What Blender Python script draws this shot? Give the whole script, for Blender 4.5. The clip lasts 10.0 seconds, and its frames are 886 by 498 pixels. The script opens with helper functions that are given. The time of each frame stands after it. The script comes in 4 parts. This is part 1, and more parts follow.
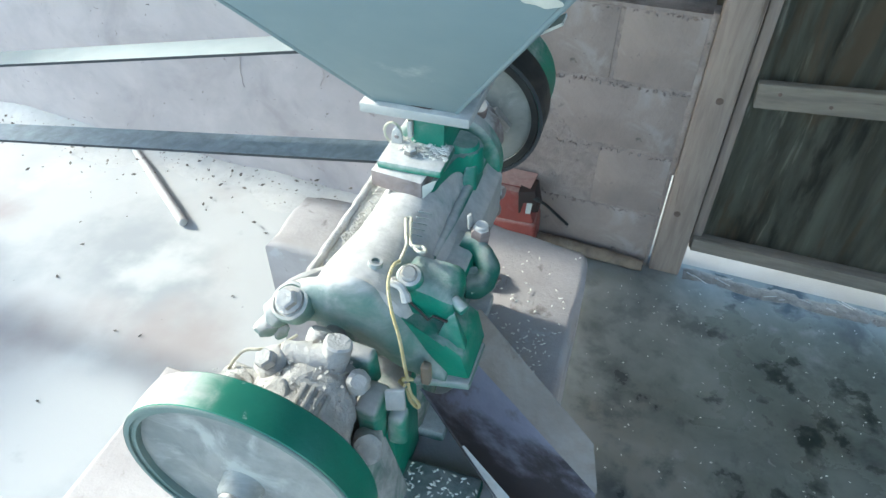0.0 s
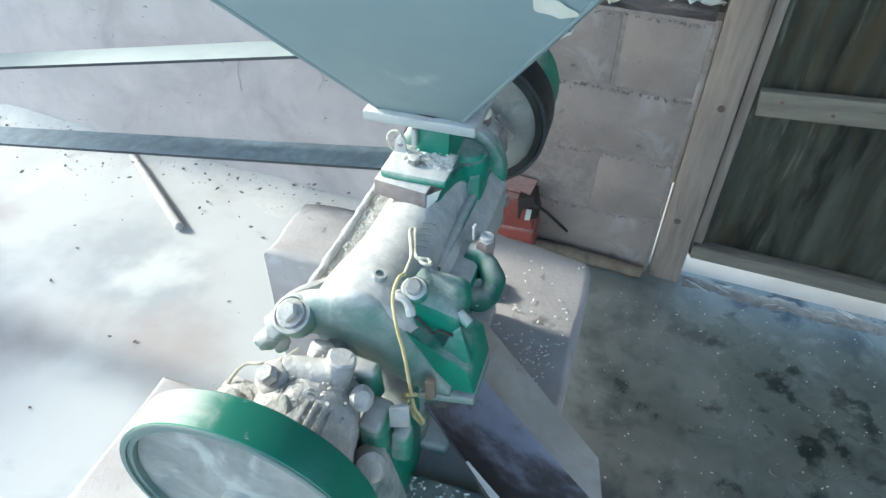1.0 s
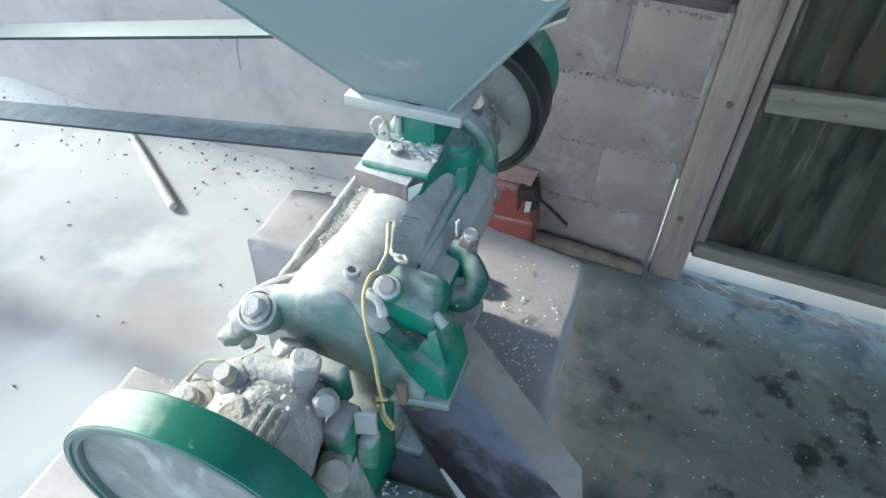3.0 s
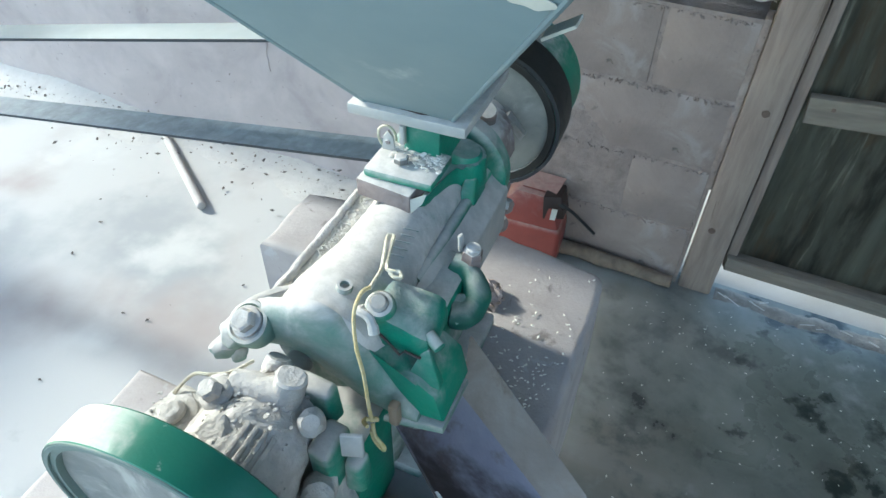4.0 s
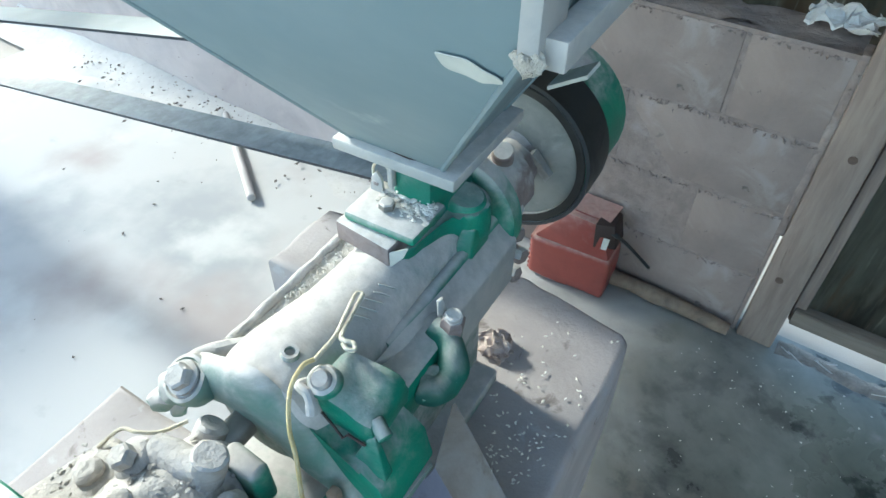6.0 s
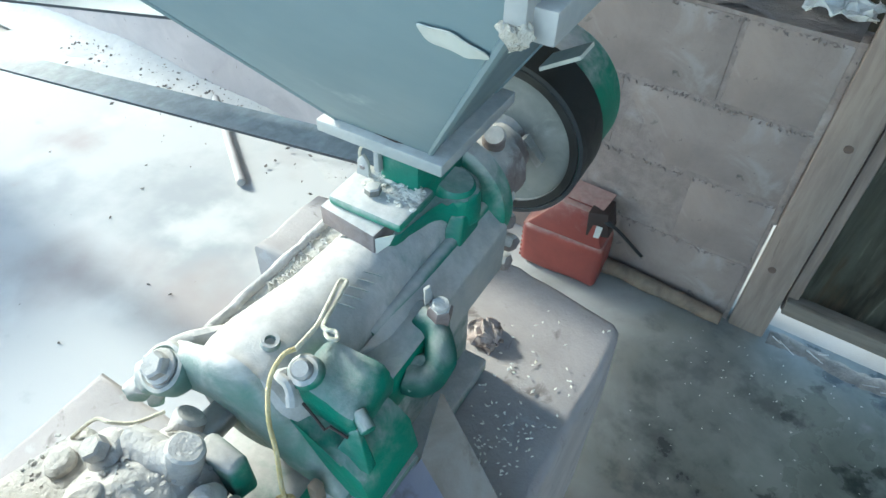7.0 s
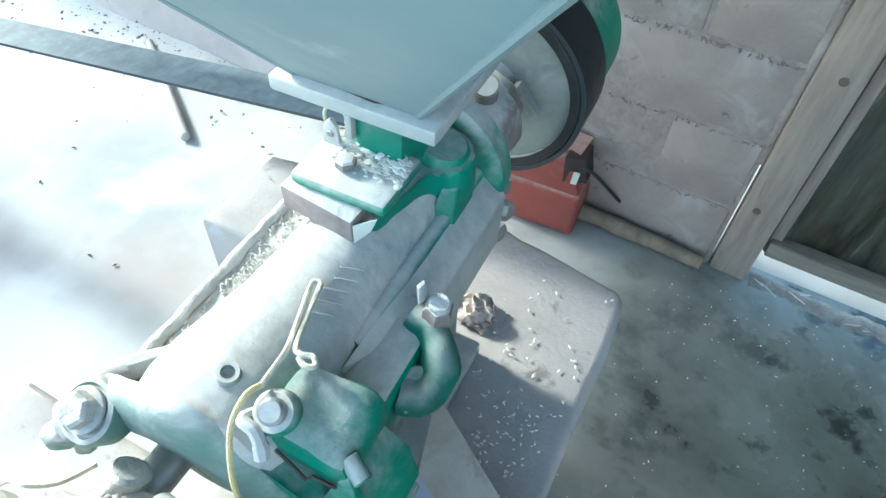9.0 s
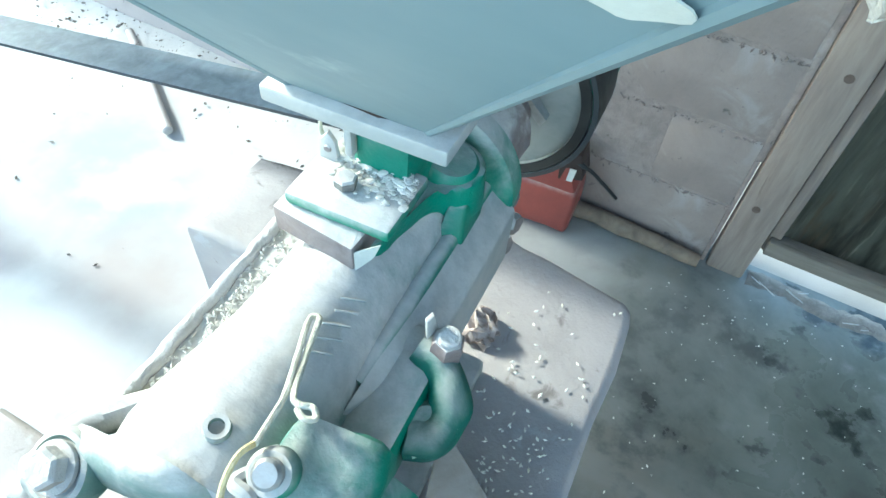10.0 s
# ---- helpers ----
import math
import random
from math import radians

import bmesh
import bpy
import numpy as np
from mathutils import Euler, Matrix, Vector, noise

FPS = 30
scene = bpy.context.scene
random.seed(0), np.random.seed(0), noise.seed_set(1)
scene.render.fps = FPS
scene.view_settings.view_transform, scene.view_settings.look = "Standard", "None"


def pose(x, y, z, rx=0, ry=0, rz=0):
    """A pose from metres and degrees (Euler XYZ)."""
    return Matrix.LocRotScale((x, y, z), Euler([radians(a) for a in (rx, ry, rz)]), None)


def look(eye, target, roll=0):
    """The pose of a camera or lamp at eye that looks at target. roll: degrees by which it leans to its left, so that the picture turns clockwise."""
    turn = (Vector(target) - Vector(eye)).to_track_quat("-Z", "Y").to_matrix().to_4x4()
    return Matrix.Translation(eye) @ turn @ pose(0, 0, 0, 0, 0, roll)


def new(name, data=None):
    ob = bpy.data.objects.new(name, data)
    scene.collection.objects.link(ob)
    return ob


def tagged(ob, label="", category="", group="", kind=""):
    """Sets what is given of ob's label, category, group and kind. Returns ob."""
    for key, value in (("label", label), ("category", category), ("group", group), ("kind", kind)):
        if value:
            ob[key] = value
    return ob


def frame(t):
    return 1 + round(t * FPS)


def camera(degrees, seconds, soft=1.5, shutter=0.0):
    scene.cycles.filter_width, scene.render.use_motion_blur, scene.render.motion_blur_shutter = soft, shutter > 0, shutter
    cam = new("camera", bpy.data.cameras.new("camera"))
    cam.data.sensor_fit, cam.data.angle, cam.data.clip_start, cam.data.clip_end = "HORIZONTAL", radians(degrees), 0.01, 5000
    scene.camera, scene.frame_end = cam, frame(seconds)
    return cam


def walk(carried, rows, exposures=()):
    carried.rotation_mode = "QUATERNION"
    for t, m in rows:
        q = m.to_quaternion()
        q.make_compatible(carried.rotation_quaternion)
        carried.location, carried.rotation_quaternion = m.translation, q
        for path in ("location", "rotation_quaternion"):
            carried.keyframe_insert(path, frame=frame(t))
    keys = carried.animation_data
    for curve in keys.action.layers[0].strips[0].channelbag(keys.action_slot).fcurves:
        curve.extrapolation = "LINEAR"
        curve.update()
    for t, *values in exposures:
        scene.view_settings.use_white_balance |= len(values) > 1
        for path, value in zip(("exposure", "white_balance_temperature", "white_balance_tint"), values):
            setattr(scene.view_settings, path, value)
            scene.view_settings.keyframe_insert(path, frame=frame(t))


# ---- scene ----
cam = camera(68.3, 10.0)
METRES, EYE, TILT, LEAN, TURN = 0.45, 1.352, -42.0, 0.0, 21.0
ROWS = [
    (0.0, 0.0, 0.0, 0.0, 0.0, 0.0, -0.0),
    (0.5, -0.0119, 0.0171, 0.0115, -0.3, 0.24, 0.05),
    (1.0, -0.0221, 0.031, 0.0196, -0.42, 0.26, -0.31),
    (1.5, -0.0261, 0.056, 0.0176, -0.83, -0.77, -0.46),
    (2.0, -0.0215, 0.0676, 0.022, -1.02, -0.72, -0.63),
    (3.5, 0.0758, 0.1429, 0.0568, 1.29, -1.03, -3.18),
    (4.0, 0.1054, 0.1681, 0.0751, 3.17, -0.98, -3.67),
    (4.5, 0.1182, 0.1945, 0.1054, 4.6, -1.11, -4.37),
    (5.0, 0.1587, 0.2484, 0.1604, 6.24, -1.15, -4.94),
    (6.5, 0.2757, 0.3862, 0.2306, 10.47, -2.86, -10.35),
    (7.0, 0.2612, 0.3987, 0.2271, 9.15, -3.31, -9.68),
    (7.5, 0.1838, 0.4816, 0.2702, 8.02, -3.93, -8.7),
    (8.0, 0.1468, 0.5474, 0.2804, 6.99, -5.63, -8.65),
    (8.5, 0.1528, 0.5811, 0.2787, 6.03, -6.78, -7.69),
    (9.0, 0.1603, 0.6329, 0.2726, 5.28, -7.96, -7.52),
    (9.5, 0.1293, 0.6904, 0.2824, 4.97, -8.85, -7.95),
    (10.0, 0.1131, 0.7274, 0.3102, 4.08, -8.85, -7.58),
]
walk(cam, [(t, pose(0, 0, EYE, TILT, LEAN, TURN) @ pose(METRES * x, METRES * y, METRES * z, 90 + pitch, roll, yaw)) for t, x, y, z, yaw, pitch, roll in ROWS],
     exposures=[(0.0, 2.46, 6150, -1), (2.2, 2.38, 6150, -1), (4.5, 2.3, 6150, -1), (6.5, 2.4, 6100, -3), (8.0, 2.6, 5950, -7), (10.0, 2.9, 5900, -8)])

# ---- world, sun, exposure ----
SUN_WAY = Vector((0.8825, -0.03, -0.469))
sun = new("sun", bpy.data.lights.new("sun", "SUN"))
sun.data.energy, sun.data.angle, sun.data.color = 1.2, radians(6.5), (1.0, 0.96, 0.9)
sun.matrix_world = look((-4, 1.5, 4), Vector((-4, 1.5, 4)) + SUN_WAY)
world = bpy.data.worlds.new("sky")
scene.world = world
world.use_nodes = True
wn = world.node_tree.nodes
sky = wn.new("ShaderNodeTexSky")
sky.sky_type, sky.sun_disc = "NISHITA", False
sky.sun_elevation, sky.sun_rotation = radians(28), radians(-88)
world.node_tree.links.new(sky.outputs[0], wn["Background"].inputs[0])
wn["Background"].inputs[1].default_value = 0.15


# ---- materials ----
def mat(name, a, b=None, rough=0.7, metal=0.0, scale=20.0, detail=6.0, bump=0.2, fine=180.0, dust=None, dust_lo=0.25, dust_hi=0.75, spots=None, spot_scale=8.0, spot_at=0.6, rough2=None, vary=0.0, stretch=(1, 1, 1), side=0.0, gain=1.3):
    """A surface: two colours mixed by noise, optional spots, optional pale dust on what faces up and, by side, towards
    -x, fine relief.
    """
    m = bpy.data.materials.new(name)
    m.use_nodes = True
    nt = m.node_tree
    n, l = nt.nodes, nt.links
    p = n["Principled BSDF"]
    tc = n.new("ShaderNodeTexCoord")
    mp = n.new("ShaderNodeMapping")
    mp.inputs["Scale"].default_value = stretch
    l.new(tc.outputs["Object"], mp.inputs[0])

    def noise_tex(s, d=detail, warp=0.0):
        t = n.new("ShaderNodeTexNoise")
        t.inputs["Scale"].default_value, t.inputs["Detail"].default_value, t.inputs["Roughness"].default_value = s, d, 0.62
        t.inputs["Distortion"].default_value = warp
        l.new(mp.outputs[0], t.inputs["Vector"])
        return t.outputs["Fac"]

    def ramp(src, lo, hi):
        r = n.new("ShaderNodeMapRange")
        r.interpolation_type = "SMOOTHSTEP"
        r.inputs[1].default_value, r.inputs[2].default_value = lo, hi
        l.new(src, r.inputs[0])
        return r.outputs[0]

    def mix(fac, x, y):
        k = n.new("ShaderNodeMix")
        k.data_type = "RGBA"
        l.new(fac, k.inputs[0])
        for s, v in ((k.inputs[6], x), (k.inputs[7], y)):
            if isinstance(v, tuple):
                s.default_value = (*v, 1)
            else:
                l.new(v, s)
        return k.outputs[2]

    big = noise_tex(scale, detail, 0.4)
    col = mix(ramp(big, 0.3, 0.7), a, b or tuple(c * 0.8 for c in a))
    if spots:
        col = mix(ramp(noise_tex(spot_scale, 8.0, 0.3), spot_at, spot_at + 0.1), col, spots)
    if vary:
        info = n.new("ShaderNodeObjectInfo")
        hsv = n.new("ShaderNodeHueSaturation")
        r = n.new("ShaderNodeMapRange")
        r.inputs[3].default_value, r.inputs[4].default_value = 1 - vary, 1 + vary
        l.new(info.outputs["Random"], r.inputs[0])
        l.new(r.outputs[0], hsv.inputs["Value"])
        l.new(col, hsv.inputs["Color"])
        col = hsv.outputs[0]
    fac = None
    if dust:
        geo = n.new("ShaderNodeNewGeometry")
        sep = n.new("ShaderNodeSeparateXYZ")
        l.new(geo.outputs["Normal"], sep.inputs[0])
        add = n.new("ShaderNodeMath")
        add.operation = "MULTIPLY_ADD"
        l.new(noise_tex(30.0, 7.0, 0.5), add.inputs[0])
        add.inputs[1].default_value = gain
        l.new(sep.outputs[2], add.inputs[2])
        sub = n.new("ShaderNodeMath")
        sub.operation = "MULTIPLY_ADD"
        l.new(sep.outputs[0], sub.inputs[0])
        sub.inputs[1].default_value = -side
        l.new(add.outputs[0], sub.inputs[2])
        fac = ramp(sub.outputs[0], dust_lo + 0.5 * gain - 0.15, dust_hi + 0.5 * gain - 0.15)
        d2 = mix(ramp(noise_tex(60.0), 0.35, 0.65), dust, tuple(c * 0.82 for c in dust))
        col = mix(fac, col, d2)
    l.new(col, p.inputs["Base Color"])
    p.inputs["Metallic"].default_value = metal
    rr = n.new("ShaderNodeMapRange")
    rr.inputs[3].default_value, rr.inputs[4].default_value = rough, rough2 if rough2 is not None else min(1, rough + 0.15)
    l.new(fac if fac else ramp(big, 0.35, 0.65), rr.inputs[0])
    l.new(rr.outputs[0], p.inputs["Roughness"])
    if fac and metal:
        mm = n.new("ShaderNodeMapRange")
        mm.inputs[3].default_value, mm.inputs[4].default_value = metal, 0
        l.new(fac, mm.inputs[0])
        l.new(mm.outputs[0], p.inputs["Metallic"])
    if bump:
        h = n.new("ShaderNodeMath")
        h.operation = "MULTIPLY_ADD"
        l.new(noise_tex(fine, 4.0), h.inputs[0])
        h.inputs[1].default_value = 0.35
        l.new(big, h.inputs[2])
        bp = n.new("ShaderNodeBump")
        bp.inputs["Strength"].default_value, bp.inputs["Distance"].default_value = bump, 0.01
        l.new(h.outputs[0], bp.inputs["Height"])
        l.new(bp.outputs[0], p.inputs["Normal"])
    return m


def layer(m, colour, scale, lo, hi, detail=8.0, warp=0.6, stretch=(1, 1, 1), rough=None):
    """Stains of one more colour over a surface, cut out of noise."""
    n, l = m.node_tree.nodes, m.node_tree.links
    p = n["Principled BSDF"]
    old = p.inputs["Base Color"].links[0].from_socket
    tc, mp, no, r, k = n.new("ShaderNodeTexCoord"), n.new("ShaderNodeMapping"), n.new("ShaderNodeTexNoise"), n.new("ShaderNodeMapRange"), n.new("ShaderNodeMix")
    mp.inputs["Scale"].default_value = stretch
    mp.inputs["Location"].default_value = (scale * 0.37, lo * 5, hi * 3)
    l.new(tc.outputs["Object"], mp.inputs[0])
    l.new(mp.outputs[0], no.inputs["Vector"])
    no.inputs["Scale"].default_value, no.inputs["Detail"].default_value, no.inputs["Distortion"].default_value, no.inputs["Roughness"].default_value = scale, detail, warp, 0.6
    r.interpolation_type = "SMOOTHSTEP"
    r.inputs[1].default_value, r.inputs[2].default_value = lo, hi
    l.new(no.outputs["Fac"], r.inputs[0])
    k.data_type = "RGBA"
    l.new(r.outputs[0], k.inputs[0])
    l.new(old, k.inputs[6])
    k.inputs[7].default_value = (*colour, 1)
    l.new(k.outputs[2], p.inputs["Base Color"])
    if rough is not None:
        rs = p.inputs["Roughness"].links[0].from_socket
        q = n.new("ShaderNodeMix")
        l.new(r.outputs[0], q.inputs[0])
        l.new(rs, q.inputs[2])
        q.inputs[3].default_value = rough
        l.new(q.outputs[0], p.inputs["Roughness"])
    return m


DUST = (0.5, 0.48, 0.455)
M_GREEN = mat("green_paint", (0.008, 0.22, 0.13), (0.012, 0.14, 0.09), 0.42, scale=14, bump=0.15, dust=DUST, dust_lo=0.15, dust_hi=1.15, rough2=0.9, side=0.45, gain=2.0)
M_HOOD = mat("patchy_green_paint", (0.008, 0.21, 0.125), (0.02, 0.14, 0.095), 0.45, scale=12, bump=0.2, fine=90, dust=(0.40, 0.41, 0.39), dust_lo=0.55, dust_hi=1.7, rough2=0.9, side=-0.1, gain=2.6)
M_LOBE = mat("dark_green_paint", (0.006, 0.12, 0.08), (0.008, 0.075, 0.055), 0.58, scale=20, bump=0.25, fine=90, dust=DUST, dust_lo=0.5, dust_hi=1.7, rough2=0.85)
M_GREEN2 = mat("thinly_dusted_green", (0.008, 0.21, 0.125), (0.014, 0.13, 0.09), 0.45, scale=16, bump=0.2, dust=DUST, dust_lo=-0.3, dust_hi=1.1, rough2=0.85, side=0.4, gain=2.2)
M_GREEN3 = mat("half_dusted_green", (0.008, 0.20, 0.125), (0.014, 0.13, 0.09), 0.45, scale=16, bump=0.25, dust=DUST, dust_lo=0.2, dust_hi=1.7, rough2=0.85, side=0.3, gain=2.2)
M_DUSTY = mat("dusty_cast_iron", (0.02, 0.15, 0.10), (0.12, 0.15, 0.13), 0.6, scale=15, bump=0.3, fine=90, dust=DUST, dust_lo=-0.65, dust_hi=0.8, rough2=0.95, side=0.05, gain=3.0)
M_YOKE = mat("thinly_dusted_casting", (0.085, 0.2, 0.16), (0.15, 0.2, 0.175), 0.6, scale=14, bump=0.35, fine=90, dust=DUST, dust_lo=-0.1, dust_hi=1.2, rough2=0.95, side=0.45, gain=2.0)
M_CAKED = mat("caked_dust", (0.36, 0.33, 0.295), (0.25, 0.225, 0.2), 0.9, scale=42, bump=0.5, dust=DUST, dust_lo=-0.4, dust_hi=0.4, side=0.1)
# The strong side term paints pale sun glare on the rim's west.
M_WHEEL = mat("worn_sunlit_green_rim", (0.008, 0.20, 0.12), (0.015, 0.13, 0.085), 0.35, scale=9, bump=0.08, dust=DUST, dust_lo=1.15, dust_hi=2.0, spots=(0.42, 0.43, 0.4), spot_scale=45, spot_at=0.66, rough2=0.8, side=1.7, gain=1.1)
M_WEB = layer(mat("dusty_grey_web", (0.25, 0.25, 0.235), (0.15, 0.16, 0.155), 0.55, scale=14, bump=0.15, fine=90), (0.34, 0.34, 0.32), 18.0, 0.52, 0.68)
M_RIM = mat("dull_rim_edge", (0.10, 0.155, 0.14), (0.15, 0.185, 0.17), 0.55, scale=20, bump=0.15)
M_HOPPER = mat("painted_sheet_steel", (0.205, 0.262, 0.272), (0.17, 0.226, 0.24), 0.42, metal=0.15, scale=3, bump=0.03, fine=40, spots=(0.33, 0.37, 0.37), spot_scale=5, spot_at=0.62)
M_FLANGE = mat("dusty_flange", (0.30, 0.31, 0.30), (0.38, 0.37, 0.35), 0.7, scale=30, bump=0.15, dust=DUST, dust_lo=0.2, dust_hi=0.7)
M_LUMPY = mat("crusted_weld", (0.52, 0.48, 0.41), (0.36, 0.32, 0.27), 0.85, scale=80, bump=0.6)
M_CRUST = mat("white_meal_crust", (0.66, 0.63, 0.58), (0.5, 0.47, 0.42), 0.95, scale=60, bump=0.3)
M_STEEL = mat("dull_steel", (0.42, 0.42, 0.41), (0.3, 0.29, 0.28), 0.45, metal=0.7, scale=40, bump=0.1)
M_BOLT = mat("dusty_bolt", (0.22, 0.22, 0.21), (0.14, 0.13, 0.12), 0.6, metal=0.4, scale=60, bump=0.2, dust=DUST, dust_lo=0.3, dust_hi=0.9)
M_RUST = mat("brown_iron", (0.16, 0.12, 0.11), (0.24, 0.2, 0.19), 0.75, scale=40, bump=0.3, dust=DUST, dust_lo=0.5, dust_hi=0.9)
# Bluish light on up-facing rubber is mixed in as the dust colour.
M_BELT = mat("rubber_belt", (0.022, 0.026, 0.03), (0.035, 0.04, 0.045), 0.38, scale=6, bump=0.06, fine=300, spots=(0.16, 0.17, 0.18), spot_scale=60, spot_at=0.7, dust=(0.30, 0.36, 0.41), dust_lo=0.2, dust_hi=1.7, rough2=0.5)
M_BLACK = mat("black_rubber", (0.012, 0.013, 0.013), (0.025, 0.026, 0.026), 0.4, scale=30, bump=0.05)
M_POLE = mat("dust_covered_pole", (0.48, 0.455, 0.435), (0.41, 0.385, 0.365), 0.85, scale=20, bump=0.15)
M_KNOT = mat("dark_nail_head", (0.09, 0.06, 0.045), (0.13, 0.09, 0.07), 0.7, scale=60, bump=0.1)
# The sun on the dusty upper run is put into this pale colour.
M_BELT_LIT = mat("dusty_sunlit_belt_back", (0.46, 0.50, 0.50), (0.40, 0.44, 0.445), 0.6, scale=5, bump=0.03)
M_CHUTE = layer(mat("chute_steel", (0.28, 0.27, 0.32), (0.2, 0.19, 0.235), 0.36, metal=0.3, scale=6, bump=0.3, fine=14, spots=(0.14, 0.11, 0.11), spot_scale=9, spot_at=0.58, rough2=0.5), (0.055, 0.045, 0.045), 9.0, 0.47, 0.6, warp=0.1, stretch=(0.45, 1, 0.45), rough=0.65)
M_CHUTE_SIDE = layer(mat("dusty_chute_side", (0.31, 0.275, 0.25), (0.23, 0.195, 0.17), 0.8, scale=9, bump=0.15, spots=(0.17, 0.13, 0.10), spot_scale=14, spot_at=0.56), (0.20, 0.155, 0.125), 7.0, 0.42, 0.62)
M_CONC = layer(mat("plinth_concrete", (0.43, 0.39, 0.375), (0.355, 0.32, 0.308), 0.8, scale=9, bump=0.28, fine=160, spots=(0.43, 0.41, 0.41), spot_scale=20, spot_at=0.6), (0.2, 0.175, 0.165), 26.0, 0.6, 0.72)
M_BLOCK = mat("block_wall", (0.30, 0.235, 0.205), (0.225, 0.177, 0.155), 0.9, scale=5, bump=0.4, fine=120, spots=(0.16, 0.135, 0.115), spot_scale=7, spot_at=0.6, vary=0.025)
M_MORTAR = mat("mortar", (0.29, 0.23, 0.202), (0.215, 0.17, 0.15), 0.95, scale=30, bump=0.6)
for m_ in (M_BLOCK, M_MORTAR):
    layer(m_, (0.33, 0.275, 0.25), 8.0, 0.56, 0.72)
    layer(m_, (0.12, 0.10, 0.09), 38.0, 0.66, 0.74, 3.0)
M_PLASTER = layer(layer(mat("cement_plaster", (0.50, 0.44, 0.425), (0.42, 0.37, 0.36), 0.85, scale=5, bump=0.12, fine=120, spots=(0.30, 0.25, 0.235), spot_scale=16, spot_at=0.66), (0.13, 0.10, 0.09), 55.0, 0.70, 0.74, 3.0), (0.33, 0.285, 0.28), 3.0, 0.5, 0.75)
M_FLOOR = mat("damp_concrete_floor", (0.185, 0.196, 0.172), (0.092, 0.102, 0.088), 0.2, scale=5.5, detail=10, bump=0.08, fine=70, spots=(0.06, 0.066, 0.06), spot_scale=4.2, spot_at=0.54, rough2=0.42)
layer(M_FLOOR, (0.16, 0.15, 0.12), 2.6, 0.5, 0.68, warp=0.1)
layer(M_FLOOR, (0.028, 0.036, 0.032), 7.5, 0.5, 0.645, warp=0.15, rough=0.16)
layer(M_FLOOR, (0.24, 0.245, 0.228), 7.0, 0.58, 0.74, warp=0.1, rough=0.6)
layer(M_FLOOR, (0.27, 0.27, 0.25), 30.0, 0.68, 0.76, rough=0.6)

def dusted_sunlit_floor():
    """Damp dark concrete; pale flour dust lies thick west of the mill, painted paler still for sun glare, thinning out
    in cloudy patches.
    """
    m = M_FLOOR
    n, l = m.node_tree.nodes, m.node_tree.links
    p = n["Principled BSDF"]
    old = p.inputs["Base Color"].links[0].from_socket
    tc, sep = n.new("ShaderNodeTexCoord"), n.new("ShaderNodeSeparateXYZ")
    l.new(tc.outputs["Object"], sep.inputs[0])
    no = n.new("ShaderNodeTexNoise")
    no.inputs["Scale"].default_value, no.inputs["Detail"].default_value, no.inputs["Distortion"].default_value = 2.6, 8, 0.7
    l.new(tc.outputs["Object"], no.inputs["Vector"])
    a = n.new("ShaderNodeMath")
    a.operation = "MULTIPLY_ADD"
    l.new(no.outputs["Fac"], a.inputs[0])
    a.inputs[1].default_value = 1.5
    l.new(sep.outputs[0], a.inputs[2])
    r = n.new("ShaderNodeMapRange")
    r.interpolation_type = "SMOOTHSTEP"
    r.inputs[1].default_value, r.inputs[2].default_value, r.inputs[3].default_value, r.inputs[4].default_value = -0.1, 1.2, 1.0, 0.0
    l.new(a.outputs[0], r.inputs[0])
    k = n.new("ShaderNodeMix")
    k.data_type = "RGBA"
    l.new(r.outputs[0], k.inputs[0])
    l.new(old, k.inputs[6])
    # Dust tint raised so the sunlit floor burns out towards white.
    tint = (0.46, 0.452, 0.435)
    for colour, scale, lo, hi in (((0.36, 0.315, 0.295), 2.1, 0.48, 0.7), ((0.33, 0.335, 0.335), 1.7, 0.52, 0.66), ((0.52, 0.515, 0.49), 3.3, 0.52, 0.7), ((0.33, 0.32, 0.31), 9.0, 0.66, 0.82)):
        no2, r2, k2 = n.new("ShaderNodeTexNoise"), n.new("ShaderNodeMapRange"), n.new("ShaderNodeMix")
        no2.inputs["Scale"].default_value, no2.inputs["Detail"].default_value = scale, 7
        l.new(tc.outputs["Object"], no2.inputs["Vector"])
        r2.interpolation_type, k2.data_type = "SMOOTHSTEP", "RGBA"
        r2.inputs[1].default_value, r2.inputs[2].default_value = lo, hi
        l.new(no2.outputs["Fac"], r2.inputs[0])
        l.new(r2.outputs[0], k2.inputs[0])
        if isinstance(tint, tuple):
            k2.inputs[6].default_value = (*tint, 1)
        else:
            l.new(tint, k2.inputs[6])
        k2.inputs[7].default_value = (*colour, 1)
        tint = k2.outputs[2]
    l.new(tint, k.inputs[7])
    l.new(k.outputs[2], p.inputs["Base Color"])
    q = n.new("ShaderNodeMix")
    l.new(r.outputs[0], q.inputs[0])
    l.new(p.inputs["Roughness"].links[0].from_socket, q.inputs[2])
    q.inputs[3].default_value = 0.9
    l.new(q.outputs[0], p.inputs["Roughness"])


